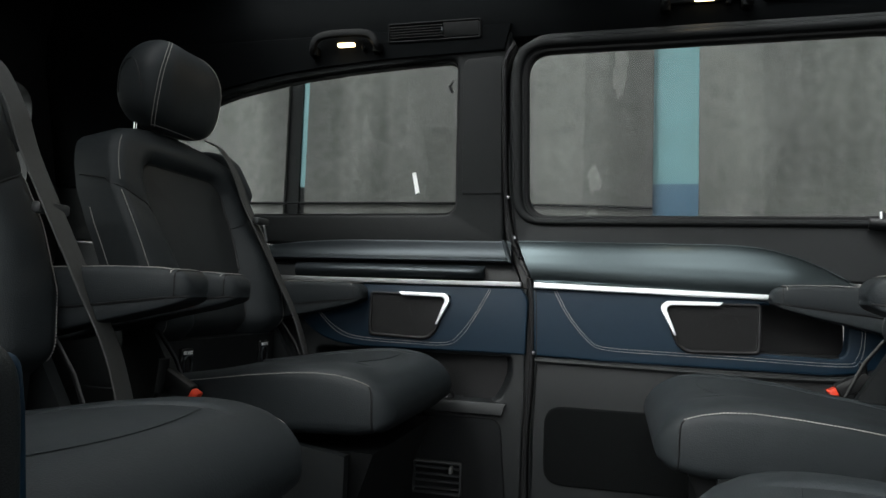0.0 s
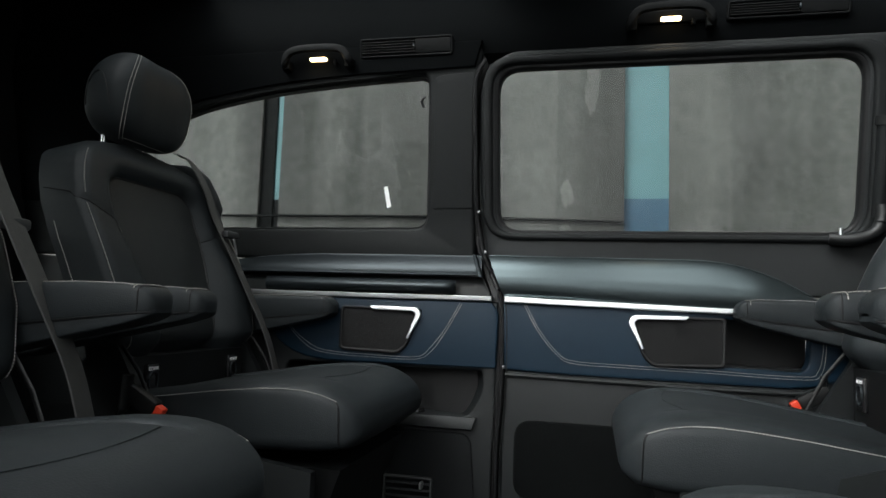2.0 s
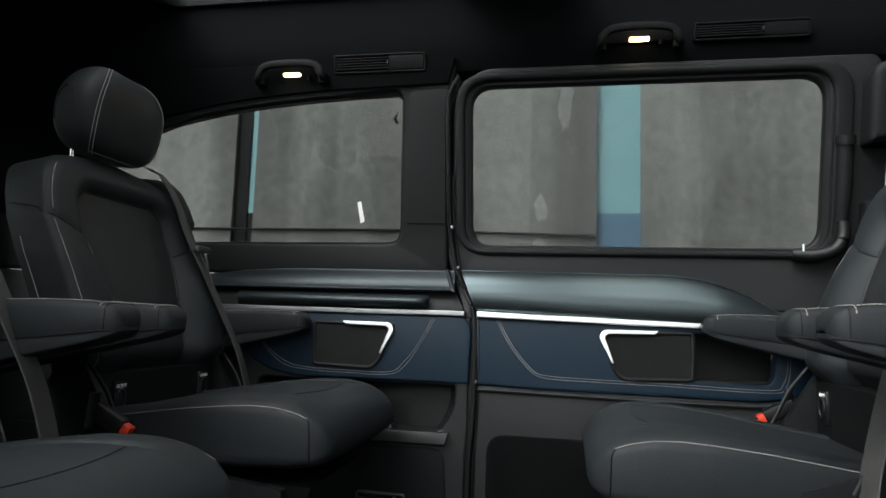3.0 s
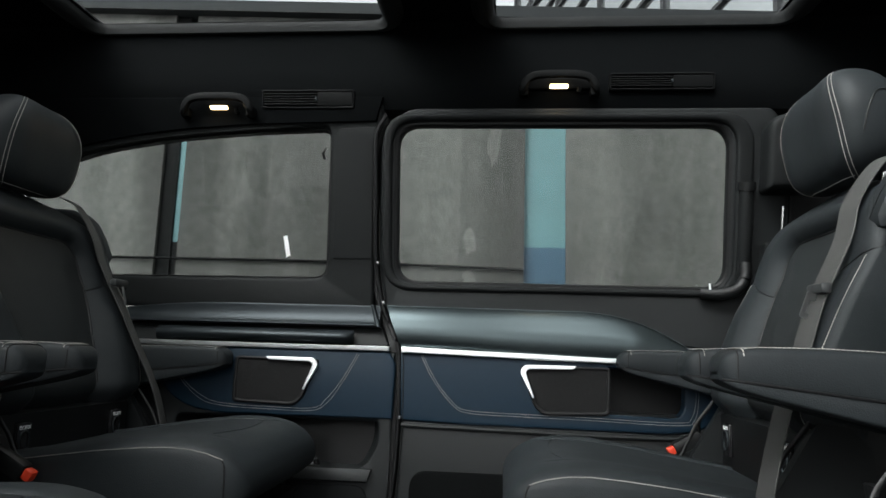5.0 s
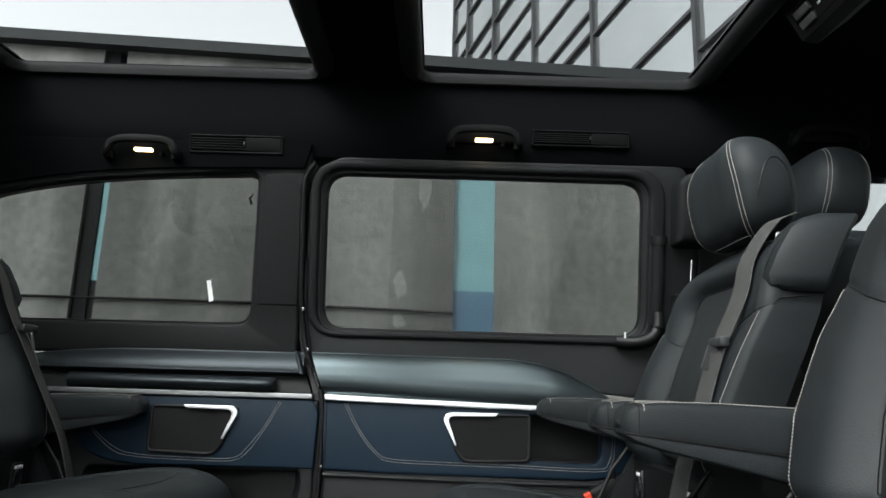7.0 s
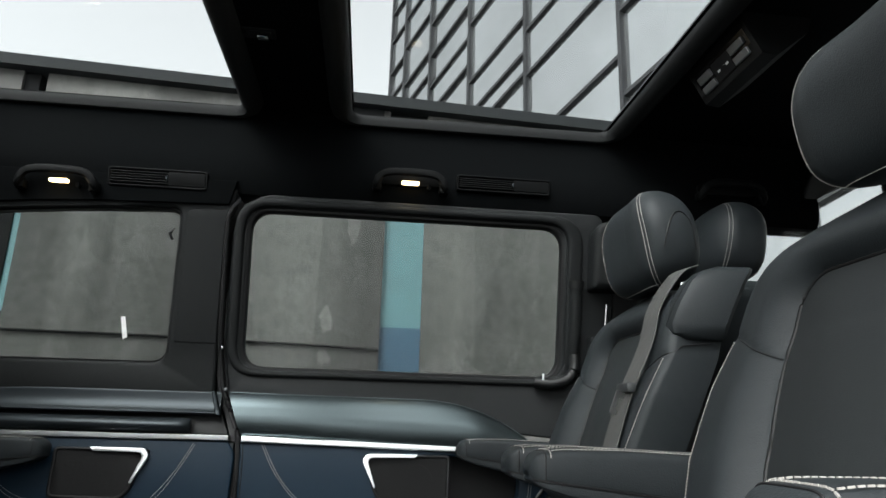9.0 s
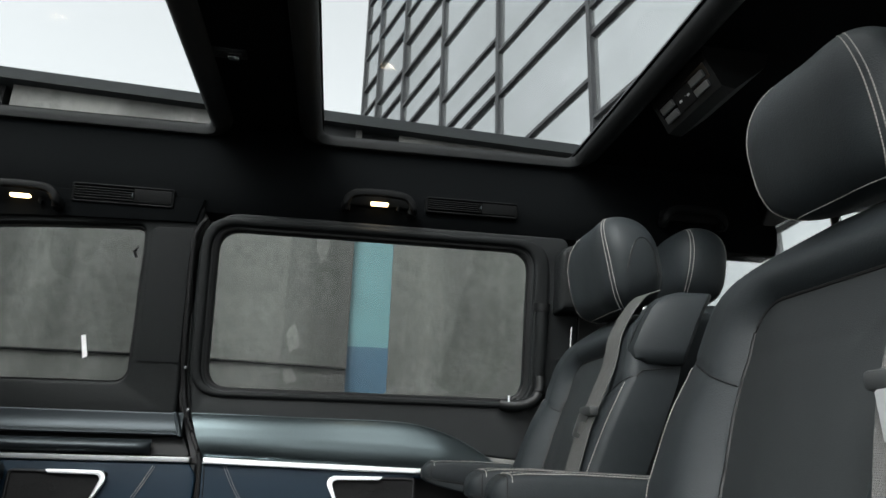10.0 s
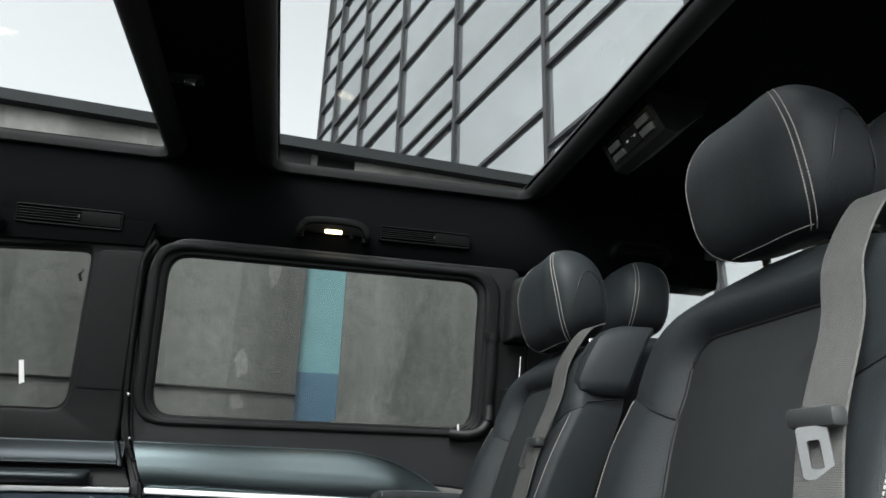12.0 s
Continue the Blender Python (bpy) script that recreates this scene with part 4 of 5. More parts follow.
def build_seat(label):
    seat = thing("captain_seat", label, "seat", "facing cabin seats")
    part("seat_cushion", cushion_bm(), LEATHER, seat)
    back = part("backrest", backrest_bm(), LEATHER, seat)
    part("backrest_panel", insert_bm(), PERF, back, "matt black fabric insert")
    head = part("headrest", loft([head_ring(z) for z in HZ]), LEATHER, seat)
    for s in (-1, 1):
        post = bmesh.new()
        bmesh.ops.create_cone(post, cap_ends=True, segments=16, radius1=0.0065, radius2=0.0065, depth=0.11, matrix=Matrix.Translation((HX - 0.034, s * 0.070, 1.035)))
        part("post", post, CHROME2, head, "polished chrome post")
        part("collar", box_bm(HX - 0.047, HX - 0.021, s * 0.070 - 0.011, s * 0.070 + 0.011, 1.016, 1.026, 0.003), PLASTIC2, head)
    # seams of the headrest: along both front edges, across the bottom, and an arc on each flank
    grid = [head_ring(z) for z in HZ]
    lines = []
    for side in (1, -1):
        for d in (-0.0035, 0.0035):
            path = []
            for i in range(3, 27):
                kf = 7.6 - 2.6 * step01(0, 1, i / 28)
                k0 = int(kf)
                p = Vector(grid[i][(side * k0) % 48]).lerp(Vector(grid[i][(side * (k0 + 1)) % 48]), kf - k0)
                q = Vector(grid[i][(side * (k0 + 2)) % 48])
                c = Vector((HX, 0, p.z))
                path.append(p + (q - p).normalized() * d + (p - c).normalized() * 0.0008)
            lines.append(path)
    path = [Vector(grid[4][k % 48]) + Vector((0.0012, 0, 0)) for k in list(range(40, 48)) + list(range(0, 9))]
    lines.append(path)
    part("stitching", stitches(lines, 0.0045, 0.0034, 0.0008), THREAD, head)
    for s in (-1, 1):
        arc = []
        for i in range(0, 21):
            a = math.pi * (0.08 + 0.84 * i / 20)
            z, x = 1.078 + 0.098 * math.sin(a), HX - 0.010 - 0.034 * math.cos(a)
            ring = head_ring(min(z, 1.22))
            near = min(ring, key=lambda p: (p[0] - x) ** 2 + (0 if p[1] * s > 0 else 9))
            arc.append((x, near[1] + s * 0.0002, z))
        part("flank_seam", tube(arc, 0.0016, 6), PLASTIC2, head)
    # seams of the backrest
    rows = []
    for s in (-1, 1):
        zs = [0.57 + 0.300 * k / 40 for k in range(41)]
        rows.append([(back_front(s * (back_half(z) - 0.010), z) + 0.0014, s * (back_half(z) - 0.010), z) for z in zs])
    part("stitching", stitches(rows, 0.0050, 0.0036, 0.0009), THREAD, back)
    inner = [[(back_front(-insert_half(z) - 0.014, z) + 0.0012, -insert_half(z) - 0.014, z) for z in [0.60 + 0.232 * k / 24 for k in range(25)]]]
    inner.append([(back_x(z) - 0.080, -back_half(z) - 0.0008, z) for z in [0.60 + 0.235 * k / 20 for k in range(21)]])
    inner.append([(back_front(-back_half(z) + 0.010, z) + 0.0014 - 0.03 * step01(0.955, 1.036, z) ** 2, -back_half(z) + 0.010, z) for z in [0.888 + 0.10 * k / 20 for k in range(21)]])
    part("bolster_stitching", stitches(inner, 0.0050, 0.0036, 0.0009), THREAD, back)
    rim, r = [], 0.050
    for z in [0.62 + 0.274 * k / 20 for k in range(21)]:
        rim.append((insert_half(min(z, 0.86)), z))
    h = insert_half(0.86)
    rim += [(h - r + r * math.cos(a), 0.894 + r * math.sin(a)) for a in [math.pi / 2 * k / 8 for k in range(1, 9)]]
    rim = rim + [(-y, z) for y, z in rim[::-1]]
    part("insert_seam", tube([(back_front(y, z) + 0.0018, y, z) for y, z in rim], 0.0028, 6), RUBBER, back)
    for s in (-1, 1):
        crease = [(back_front(s * a, crease_z(a)) + 0.001, s * a, crease_z(a)) for a in [0.150 + 0.106 * k / 14 for k in range(15)]]
        crease += [(back_x(0.885) - d, s * (back_half(0.885) + 0.0006), 0.885 + 0.12 * d) for d in (0.03, 0.05, 0.07, 0.09)]
        part("shoulder_seam", tube(crease, 0.0014, 6), RUBBER, back)
    # seams of the cushion
    rows = []
    for k in (3, 21):
        rows.append([Vector(cush_point(x, k)) + Vector((0, 0.0008 * (1 if k < 12 else -1), 0.0008)) for x in [-0.68 + 0.43 * i / 30 for i in range(31)]])
    part("stitching", stitches(rows, 0.0052, 0.0038, 0.0010), THREAD, seat)
    for side in (0, 1):
        seam = []
        for i in range(26):
            k = cush_k(0.62)
            seam.append(Vector(cush_point(-0.70 + 0.39 * i / 25, 24 - k if side else k)) + Vector((0, 0, 0.0006)))
        part("panel_seam", tube(seam, 0.0008, 6), LEATHER, seat)
    across = [Vector(cush_point(-0.318 + 0.022 * (1 - (k / 8) ** 2), cush_k(abs(k) / 8 * 0.62) if k < 0 else 24 - cush_k(k / 8 * 0.62))) + Vector((0, 0, 0.0006)) for k in range(-8, 9)]
    part("panel_seam", tube(across, 0.0008, 6), LEATHER, seat)
    for k in (3, 21):
        down = [Vector(cush_point(x, kk)) for x, kk in ((-0.252, k), (-0.246, (k + (-2 if k < 12 else 2)) % 48), (-0.244, (k + (-4 if k < 12 else 4)) % 48), (-0.243, (k + (-7 if k < 12 else 7)) % 48))]
        part("corner_seam", tube(smooth_path(down, 4), 0.0016, 6), RUBBER, seat)
    # armrests
    for s in (-1, 1):
        yc = s * 0.288
        xs = ARM_X
        arm = part("armrest", loft([arm_ring(x, yc) for x in xs]), LEATHER, seat)
        part("arm_shell", loft([arm_ring(x, yc, True) for x in xs]), LEATHER, arm)
        for q in (-1, 1):
            part("piping", tube([arm_side(x, q, yc) for x in xs[:-2]], 0.0017, 6), RUBBER, arm)
        rows = []
        for k in (5, 11):
            rows.append([Vector(arm_ring(x, yc)[k]) + Vector((0, 0.0012 if k < 8 else -0.0012, 0.0012)) for x in [-0.80 + 0.296 * i / 30 for i in range(31)]])
        tip = [Vector(arm_ring(-0.504, yc)[k]) + Vector((0, 0.0008 * (1 if k < 8 else -1 if k > 8 else 0), 0.0008)) for k in range(1, 16)]
        rows.append(tip)
        part("stitching", stitches(rows, 0.0058, 0.0042, 0.0009), THREAD, arm)
        band = [Vector(arm_ring(-0.497, yc)[k % 32]) for k in range(0, 33)]
        part("tip_seam", tube(band, 0.0012, 6), RUBBER, arm)
        pivot = bmesh.new()
        bmesh.ops.create_cone(pivot, cap_ends=True, segments=28, radius1=0.042, radius2=0.038, depth=0.05, matrix=Matrix.Translation((-0.80, s * 0.262, 0.645)) @ Matrix.Rotation(radians(90), 4, "X"))
        part("pivot", pivot, PLASTIC2, arm)
    # lower body
    part("base", loft([[(x0, -w, z), (x0, w, z), (x1, w, z), (x1, -w, z)] for z, x0, x1, w in ((0.012, -0.66, -0.26, 0.19), (0.06, -0.66, -0.26, 0.19), (0.09, -0.62, -0.30, 0.17), (0.30, -0.64, -0.30, 0.18), (0.40, -0.70, -0.26, 0.20))]), PLASTIC2, seat)
    for s in (-1, 1):
        part("side_shield", loft([[(x, s * 0.215, z0), (x, s * 0.235, z0), (x, s * 0.235, z1), (x, s * 0.215, z1)] for x, z0, z1 in ((-0.78, 0.30, 0.56), (-0.745, 0.26, 0.595), (-0.70, 0.24, 0.60), (-0.62, 0.24, 0.47), (-0.45, 0.26, 0.42), (-0.30, 0.32, 0.40))]), PLASTIC, seat)
        part("side_bracket", tube([(-0.590, s * 0.236, 0.44), (-0.645, s * 0.238, 0.55), (-0.685, s * 0.240, 0.60)], 0.0045, flat=0.5), PLASTIC2, seat)
    for dx in (0.0, 0.034):
        part("recliner_rod", tube([(-0.715 + dx, 0.222, 0.575 - dx), (-0.668 + dx, 0.224, 0.495 - dx), (-0.640 + dx, 0.224, 0.44)], 0.0042, 8), PALEROD, seat, "pale grey recliner rod")
    low = part("lumbar_pad", loft([[(x, y, z) for y, z in ((-0.20, 0.43), (0.20, 0.43), (0.205, 0.575), (-0.205, 0.575))] for x in (-0.745, -0.692, -0.688)]), PLASTIC2, seat)
    for y in (-0.15, 0.15):
        part("anchor_pocket", box_bm(-0.692, -0.680, y - 0.019, y + 0.019, 0.492, 0.560, 0.004), GLOSS, low)
        ring = [(-0.679, y + 0.014 * math.cos(a), 0.525 + 0.020 * math.sin(a)) for a in [2 * math.pi * k / 20 for k in range(21)]]
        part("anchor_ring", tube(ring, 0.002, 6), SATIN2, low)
        letters("anchor_label", "ISOFIX", 0.0105, WHITE, low, Matrix.Translation((-0.6796, y, 0.550)) @ Matrix(((0, 0, 1, 0), (1, 0, 0, 0), (0, 1, 0, 0), (0, 0, 0, 1))))
    # belt: guide on the left shoulder, strap, tongue and buckle
    gx = lambda z: back_x(z + 0.018) - 0.034
    guide = [[(gx(z) - 0.060, 0.232 - w, z), (gx(z) - 0.070, 0.232 - w + 0.012, z), (gx(z) - 0.070, 0.232 + w - 0.012, z), (gx(z) - 0.058, 0.232 + w, z), (gx(z) + d * 0.5, 0.232 + w - 0.004, z), (gx(z) + d, 0.232 + w - 0.014, z), (gx(z) + d, 0.232 - w + 0.012, z), (gx(z) + d - 0.03, 0.232 - w, z)] for z, w, d in ((0.902, 0.028, 0.006), (0.912, 0.035, 0.030), (0.93, 0.038, 0.040), (0.97, 0.038, 0.040), (1.012, 0.037, 0.036), (1.034, 0.034, 0.026), (1.042, 0.028, 0.006))]
    gb = loft(guide)
    bmesh.ops.bevel(gb, geom=[e for e in gb.edges if e.calc_face_angle(0) > 0.4], offset=0.009, segments=4, affect="EDGES", clamp_overlap=True)
    g = part("belt_guide", gb, LEATHER, back, "padded leather belt outlet")
    part("guide_seam", stitches([[(gx(z) + d + 0.0012, 0.233, z) for z, d in ((0.917, 0.031), (0.93, 0.040), (0.97, 0.040), (1.012, 0.036), (1.032, 0.027))]], 0.006, 0.004, 0.0007), PLASTIC2, g)
    strap = smooth_path([(gx(1.05) + 0.01, 0.172, 1.060), (back_x(1.03) - 0.004, 0.174, 1.040), (back_x(0.97) + 0.014, 0.176, 0.970), (back_x(0.90) + 0.012, 0.186, 0.90), (back_x(0.80) + 0.021, 0.198, 0.80), (back_x(0.70) + 0.020, 0.220, 0.70), (-0.640, 0.240, 0.60), (-0.605, 0.252, 0.47), (-0.600, 0.252, 0.40)], 6)
    belt = part("seat_belt", ribbon(strap, 0.047, 0.003, (-0.2, 1, 0.0)), BELT, seat, "grey woven belt strap")
    bx = back_x(0.815) + 0.025
    part("belt_slide", box_bm(bx - 0.008, bx + 0.010, 0.172, 0.230, 0.817, 0.835, 0.005), GREYPLASTIC, belt)
    tb = bmesh.new()
    for loop in (rect(-0.0135, 0.0135, -0.044, 0.0, 0.004), rect(-0.0055, 0.0055, -0.036, -0.012, 0.003)):
        vs = [tb.verts.new((0, y, z)) for y, z in loop]
        for a, b in zip(vs, vs[1:] + vs[:1]):
            tb.edges.new((a, b))
    bmesh.ops.triangle_fill(tb, use_beauty=True, edges=tb.edges[:])
    e = bmesh.ops.extrude_face_region(tb, geom=tb.faces[:])
    for v in e["geom"]:
        if isinstance(v, bmesh.types.BMVert):
            v.co.x += 0.003
    tb.transform(Matrix.Translation((bx + 0.008, 0.203, 0.818)) @ Matrix.Rotation(radians(28), 4, "Z") @ Matrix.Rotation(radians(16), 4, "X") @ Matrix.Rotation(radians(-12), 4, "Y"))
    part("belt_tongue", tb, STEEL, belt, "bright steel buckle tongue")
    lean = Matrix.Translation((-0.590, -0.249, 0.487)) @ Matrix.Rotation(radians(28), 4, "Y")
    bb, rb = box_bm(-0.075, -0.006, -0.013, 0.013, -0.018, 0.014, 0.007), box_bm(-0.009, 0.009, -0.009, 0.009, -0.010, 0.009, 0.003)
    bb.transform(lean)
    rb.transform(lean)
    bk = part("buckle", bb, PLASTIC2, seat)
    part("buckle_button", rb, RED, bk, "red release button")
    part("height_lever", tube([(-0.70, -0.262, 0.43), (-0.655, -0.262, 0.49), (-0.650, -0.262, 0.55)], 0.014, flat=0.5), PLASTIC2, seat)
    return seat


YF, YN = 1.375, 0.635
first = build_seat("black leather captain seat with pale stitching, facing forward, arms lowered")
first.matrix_world = pose(0, YF, -0.022)
beside = copy_thing(first, pose(0.032, YN - 0.01, -0.022))
CUSHION = ("seat_cushion", "panel_seam", "corner_seam", "stitching")
UPPER = ("backrest", "headrest", "seat_belt")


def shift(seat_, names, dx=0.0, dz=0.0):
    """Set some parts of a seat forward or up, as its adjusters do."""
    for ch in seat_.children:
        if ch.name.startswith(names):
            ch.location.x, ch.location.z = ch.location.x + dx, ch.location.z + dz


def recline(seat_, degrees):
    """Turn the backrest with its headrest and belt about the recliner."""
    hub = Matrix.Translation((-0.66, 0, 0.52))
    for ch in seat_.children:
        if ch.name.startswith(UPPER):
            ch.matrix_basis = hub @ Matrix.Rotation(radians(degrees), 4, "Y") @ hub.inverted()


def slide_belt(seat_, dx, dz, swing=0.0, tip=0.0):
    """Move the tongue and its slide along the belt; swing and tip turn the tongue on its slide."""
    hinge = Matrix.Translation((back_x(0.815) + 0.033, 0.203, 0.818))
    for ch in seat_.children:
        for sub in ch.children:
            if sub.name.startswith("belt_tongue"):
                sub.matrix_basis = hinge @ Matrix.Rotation(radians(swing), 4, "Z") @ Matrix.Rotation(radians(tip), 4, "X") @ hinge.inverted()
            if sub.name.startswith(("belt_slide", "belt_tongue")):
                sub.location.x, sub.location.z = sub.location.x + dx, sub.location.z + dz


across = copy_thing(first, pose(0, YF, 0, 0, 0, 180))
opposite = copy_thing(first, pose(0, YN, 0, 0, 0, 180))
for turned in (across, opposite):
    turned["label"] = "black leather captain seat with pale stitching, turned to face rearward"
    shift(turned, "headrest", 0, 0.009)
    for ch in turned.children:
        for sub in list(ch.children):
            if sub.name.startswith("bolster_stitching"):
                bpy.data.objects.remove(sub)
for ch in across.children:
    if ch.name.startswith("headrest"):
        ch.scale = (1.09, 1.09, 1.09)
        ch.location = Vector(ch.location) - 0.09 * Vector((HX, 0, 1.137))
shift(first, CUSHION, -0.010, 0.028)
shift(beside, CUSHION, -0.048, 0.014)
shift(across, CUSHION, 0.0, -0.010)
shift(opposite, CUSHION, -0.010, -0.036)
recline(beside, 1.5)
shift(beside, UPPER, 0.0, -0.030)
slide_belt(first, -0.012, 0.030)
for ch in beside.children:
    if ch.name.startswith("seat_belt"):
        ch.location.x, ch.location.y = ch.location.x + 0.030, ch.location.y + 0.036
slide_belt(beside, -0.018, -0.006)
slide_belt(across, 0.0, -0.012, -98)
shift(opposite, "seat_belt", 0.008, 0.0)
slide_belt(opposite, 0.010, -0.020, 0, -12)


def front_seat(y):
    """A front-row seat seen over the cabin seats: headrest and upper back."""
    fs = thing("front_seat", "black leather front-row seat with a rounded headrest", "seat", "front seats")
    part("backrest", backrest_bm(), LEATHER, fs)
    h = part("headrest", loft([head_ring(z) for z in HZ]), LEATHER, fs)
    grid = [head_ring(z) for z in HZ]
    part("stitching", stitches([[Vector(grid[i][k]) + Vector((0.001, 0, 0)) for i in range(3, 27)] for k in (7, 41)] + [[Vector(grid[i][k]) - Vector((0.001, 0, 0)) for i in range(3, 27)] for k in (16.0, 32.0) for k in (int(k), int(k) + 1)], 0.0066, 0.0046, 0.0009), THREAD, h)
    part("seat_cushion", cushion_bm(), LEATHER, fs)
    part("base", box_bm(-0.66, -0.28, -0.19, 0.19, -0.066, 0.40, 0.02), PLASTIC2, fs)
    fs.matrix_world = pose(2.01, y, 0.066)
    return fs


front_seat(1.53)
front_seat(0.61)

# ---- outside ----
GROUND = -0.45
# The ground is out of view; its pale colour bounces light into the cabin.
bm = bmesh.new()
bmesh.ops.create_grid(bm, x_segments=8, y_segments=8, size=400)
for v in bm.verts:
    v.co.z = GROUND
ground = finish(bm, "ground", BOUNCEGROUND, smooth=False)
tagged(ground, "unseen ground, coloured pale to bounce light into the cabin", "ground", kind="structure")

WY = 3.05
wall_o = thing("concrete_wall", "weathered concrete boundary wall of flat panels with recessed teal strips", "wall", kind="structure")


def eave(x):
    """Height of the wall's sloping upper edge."""
    return 2.335 - 0.040 * (x - 0.1)


for x0, x1, proud, m in ((-9.0, -5.6, 0.0, CONCRETE), (-5.5, -2.75, 0.02, CONCRETE2), (-2.73, -1.475, 0.0, CONCRETE), (-1.362, -0.78, 0.0, CONCRETE), (-0.78, -0.005, 0.001, CONCRETE), (-0.005, 0.292, 0.0, CONCRETE2), (0.482, 0.735, 0.0, CONCRETE3), (0.735, 1.02, 0.001, CONCRETE), (1.02, 1.90, 0.0, CONCRETE)):
    part("wall_panel", box_bm(x0, x1, WY - proud, WY + 0.3, GROUND, eave(x1) - 0.02, 0.0), m, wall_o)
for x0, x1, base in ((-1.405, -1.362, JOINTSHADE), (0.292, 0.482, NAVY)):
    part("teal_strip", box_bm(x0, x1, WY + 0.03, WY + 0.3, 1.18, 1.95, 0.0), TEAL, wall_o, "pale teal panel strip")
    part("blue_strip", box_bm(x0, x1, WY + 0.028, WY + 0.3, GROUND, 1.18, 0.0), base, wall_o)
part("dark_joint", box_bm(-1.475, -1.405, WY + 0.02, WY + 0.3, GROUND, eave(-1.4) - 0.02, 0.0), JOINTSHADE, wall_o)
# Shade of the bay above the teal is put in as near-black colour.
part("upper_recess", box_bm(0.292, 0.482, WY + 0.029, WY + 0.3, 1.952, eave(0.48) - 0.02, 0.0), JOINTSHADE, wall_o)
part("eaves", loft([[(x, WY - 0.06, eave(x) - 0.056), (x, WY + 0.34, eave(x) - 0.056), (x, WY + 0.34, eave(x)), (x, WY - 0.06, eave(x))] for x in (-9.0, -3.0, 0.0, 1.92)]), PARAPET, wall_o, "dark metal overhanging edge")
# Dark boxes on the wall face stand in for shaded bays under the eaves.
for x in (-2.36, 0.02):
    part("recess", box_bm(x, x + 0.24, WY - 0.012, WY + 0.05, 1.97, eave(x + 0.24) - 0.02, 0.0), JOINTSHADE, wall_o)
# Near-black tube drawn as the shadow line of a ledge.
ledge = smooth_path([(-9, WY - 0.012, 1.10), (-1.5, WY - 0.012, 1.095), (-0.3, WY - 0.012, 1.085), (0.29, WY - 0.012, 1.07)], 4)
part("surface_cable", tube(ledge, 0.006, 6), JOINTSHADE, wall_o, "thin dark line standing in for the shadow of a wall ledge")
for x, z, w, h in ((0.148, 1.70, 0.034, 0.13), (0.045, 1.20, 0.033, 0.065), (0.045, 1.03, 0.035, 0.035), (0.60, 0.985, 0.15, 0.065), (-0.42, 1.52, 0.012, 0.05), (-0.36, 1.31, 0.01, 0.035)):
    rnd = random.Random(int(x * 1000))
    blob = rpoly([(x + w * math.cos(a) * rnd.uniform(0.6, 1.2), z + h * math.sin(a) * rnd.uniform(0.7, 1.2), 0.006) for a in [2 * math.pi * k / 17 for k in range(17)]], 2)
    bm = bmesh.new()
    bm.faces.new([bm.verts.new((bx_, WY - 0.003, bz_)) for bx_, bz_ in blob])
    e = bmesh.ops.extrude_face_region(bm, geom=bm.faces[:])
    for v in e["geom"]:
        if isinstance(v, bmesh.types.BMVert):
            v.co.y += 0.02
    part("plaster_patch", bm, PALEPATCH, wall_o)


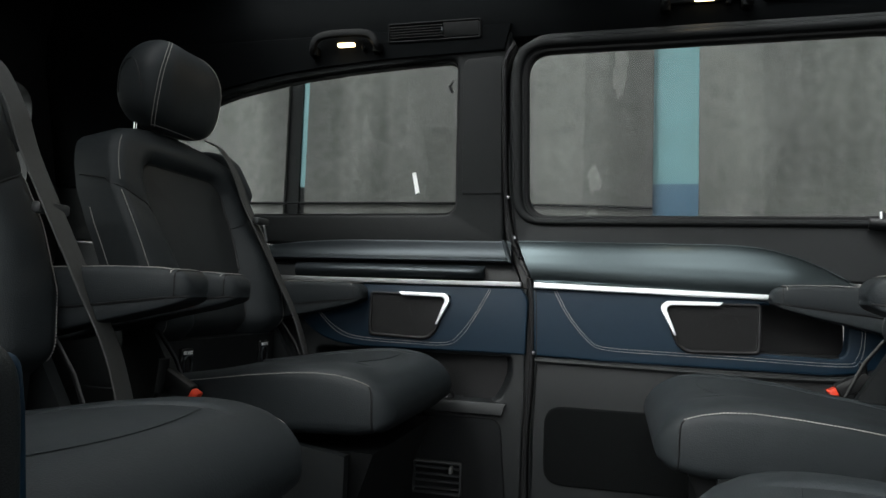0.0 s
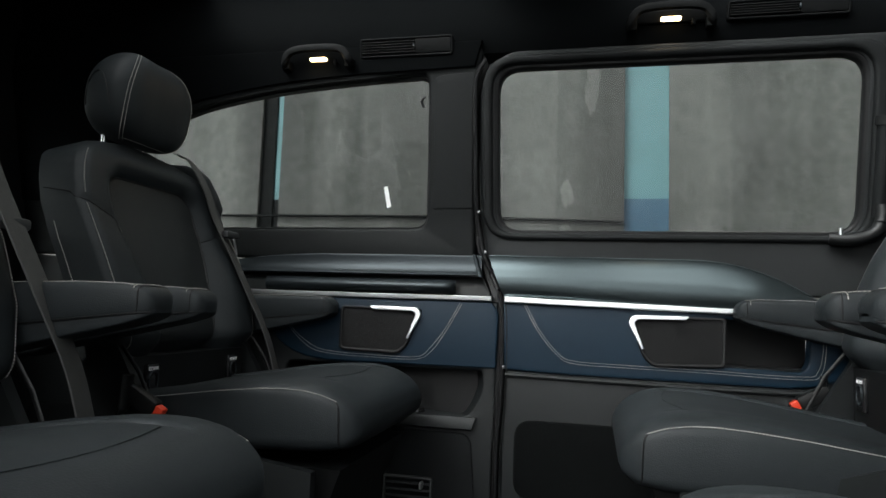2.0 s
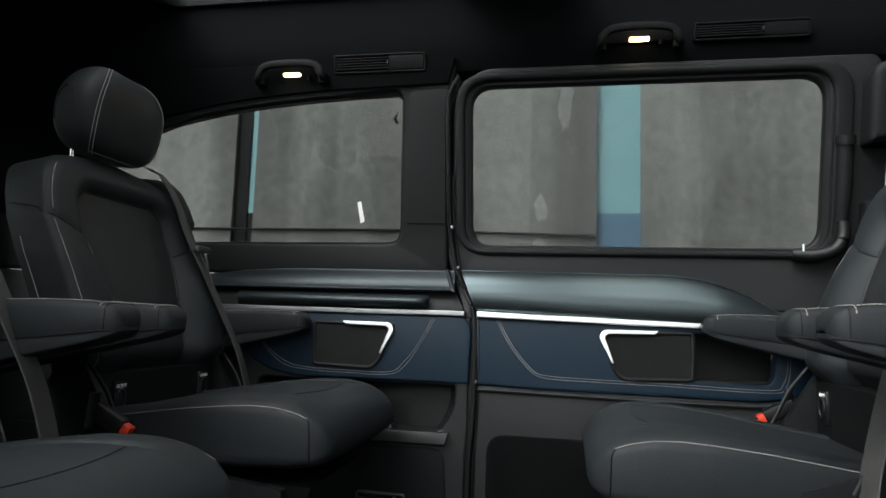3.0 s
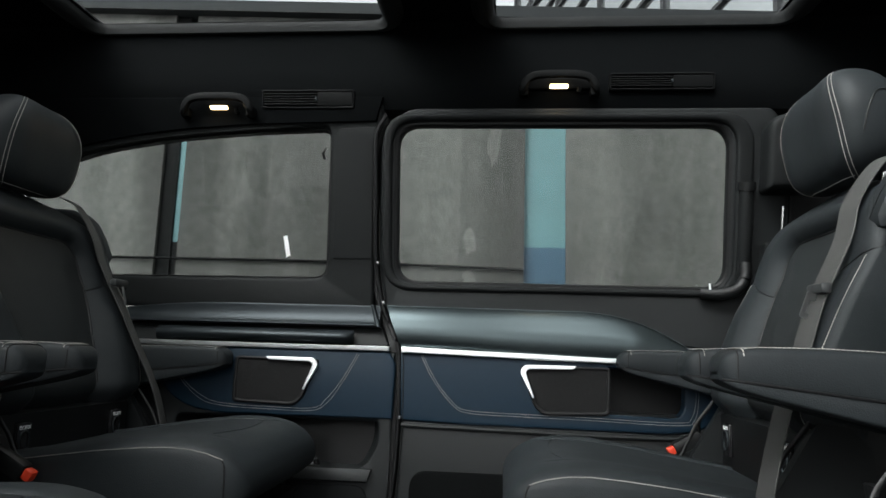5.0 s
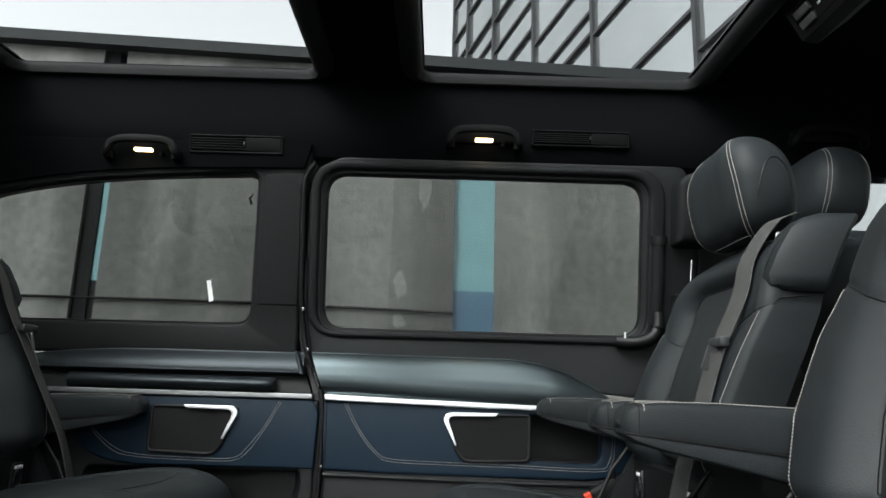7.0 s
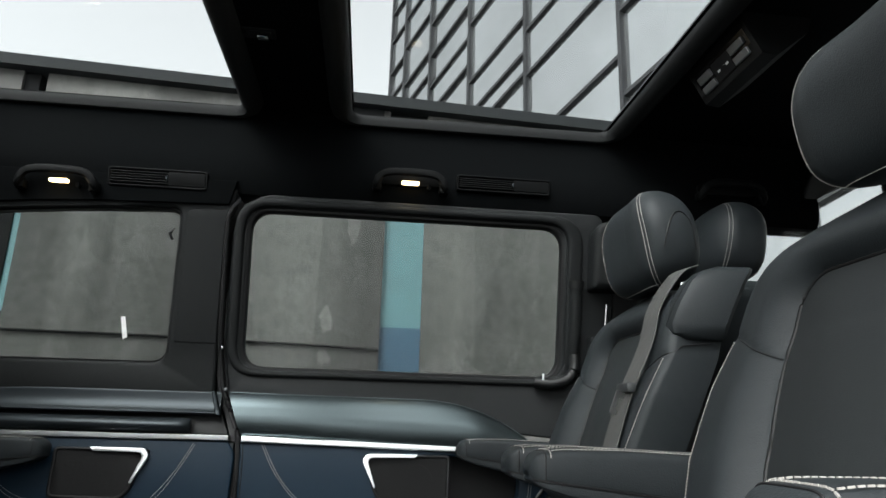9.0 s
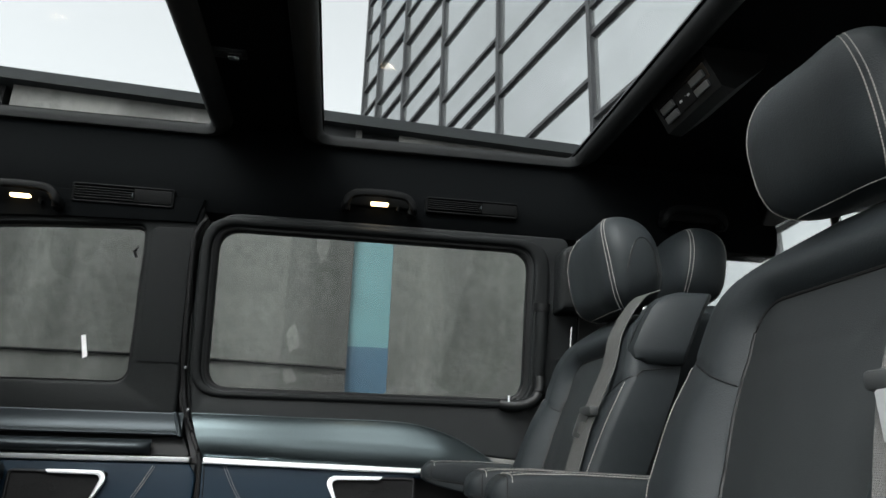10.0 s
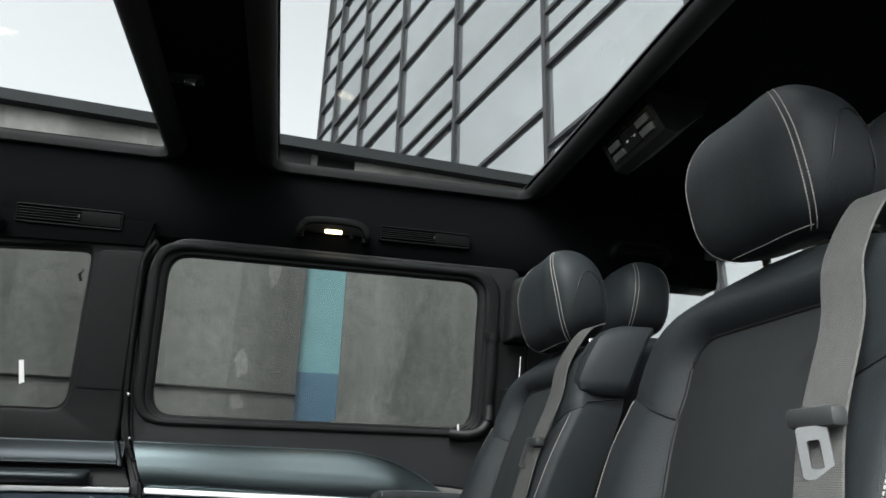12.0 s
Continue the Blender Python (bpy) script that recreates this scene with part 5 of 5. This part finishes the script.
def tower():
    """A glass office block whose facade runs away to the left, with dark mullions and floor bars."""
    R, a = 55.0, radians(25)
    tw = thing("office_tower", "tall glass office building with a grid of dark mullions", "building")
    far = Vector((0.254 + R * math.sin(radians(0.6)), R * math.cos(radians(0.6)), 0))
    along, out = Vector((math.sin(a), -math.cos(a), 0)), Vector((-math.cos(a), -math.sin(a), 0))
    cols = [0, 2.75, 7.3, 13.1, 19.7, 27.7, 36.5, 45.5]
    z0, z1 = GROUND, 47.0

    def slab(l0, l1, b0, b1, d0, d1, name, m):
        bm = bmesh.new()
        for l in (l0, l1):
            for d in (d0, d1):
                for z in (b0, b1):
                    p = far + along * l + out * d
                    bm.verts.new((p.x, p.y, z))
        bm.verts.ensure_lookup_table()
        v = bm.verts
        for f in ((0, 1, 3, 2), (4, 5, 7, 6), (0, 1, 5, 4), (2, 3, 7, 6), (0, 2, 6, 4), (1, 3, 7, 5)):
            bm.faces.new([v[i] for i in f])
        return part(name, bm, m, tw)

    slab(0, 45.5, z0, z1, -18, -0.25, "core", PANE)
    rise = 0.29

    def bar(l0, l1, b0, b1, d0, d1, h, name, m):
        """A slanting band from height b0 at l0 to b1 at l1, h high."""
        bm = bmesh.new()
        for l, b in ((l0, b0), (l1, b1)):
            for d in (d0, d1):
                for z in (b, b + h):
                    p = far + along * l + out * d
                    bm.verts.new((p.x, p.y, z))
        bm.verts.ensure_lookup_table()
        v = bm.verts
        for f in ((0, 1, 3, 2), (4, 5, 7, 6), (0, 1, 5, 4), (2, 3, 7, 6), (0, 2, 6, 4), (1, 3, 7, 5)):
            bm.faces.new([v[i] for i in f])
        return part(name, bm, m, tw)

    bays = [(26.3, 29.2, 31.7, 35.0, 38.0, 41.0), (24.0, 27.2, 29.3, 33.0, 36.0, 39.0, 42.0), (21.0, 24.8, 27.1, 29.95, 32.9, 35.6, 38.5, 41.5), (17.5, 20.8, 22.3, 24.9, 29.7, 33.5, 37.5), (14.0, 17.6, 22.4, 25.6, 30.0, 33.5, 37.0), (14.0, 17.5, 22.5, 24.2, 26.0, 30.0, 34.0), (12.5, 17.5, 20.5, 25.0, 28.0, 32.0)]
    for n, (l0, l1) in enumerate(zip(cols, cols[1:])):
        levels = [bays[n][0] - 3.4 * k for k in range(4, 0, -1)] + list(bays[n])
        up = rise * (l1 - l0)
        for b0, b1 in zip(levels, levels[1:] + [44.0]):
            bar(l0 + 0.1, l1 - 0.1, b0 + 0.12, b0 + 0.12 + up, -0.25, -0.12 + 0.05 * math.sin(l0 * 3 + b0 * 7), max(0.4, b1 - b0 - 0.24), "pane", PANE)
        for b in levels:
            bar(l0, l1, b - 0.11, b - 0.11 + up, -0.3, 0.10, 0.22, "floor_bar", MULLION)
    for l in cols:
        slab(l - 0.12, l + 0.12, z0, z1, -0.3, 0.15, "mullion", MULLION)
    return tw


tower()

for ob in scene.objects:
    if ob.name.startswith(("stitching", "bolster_stitching", "guide_seam")):
        ob["kind"] = "stuff"
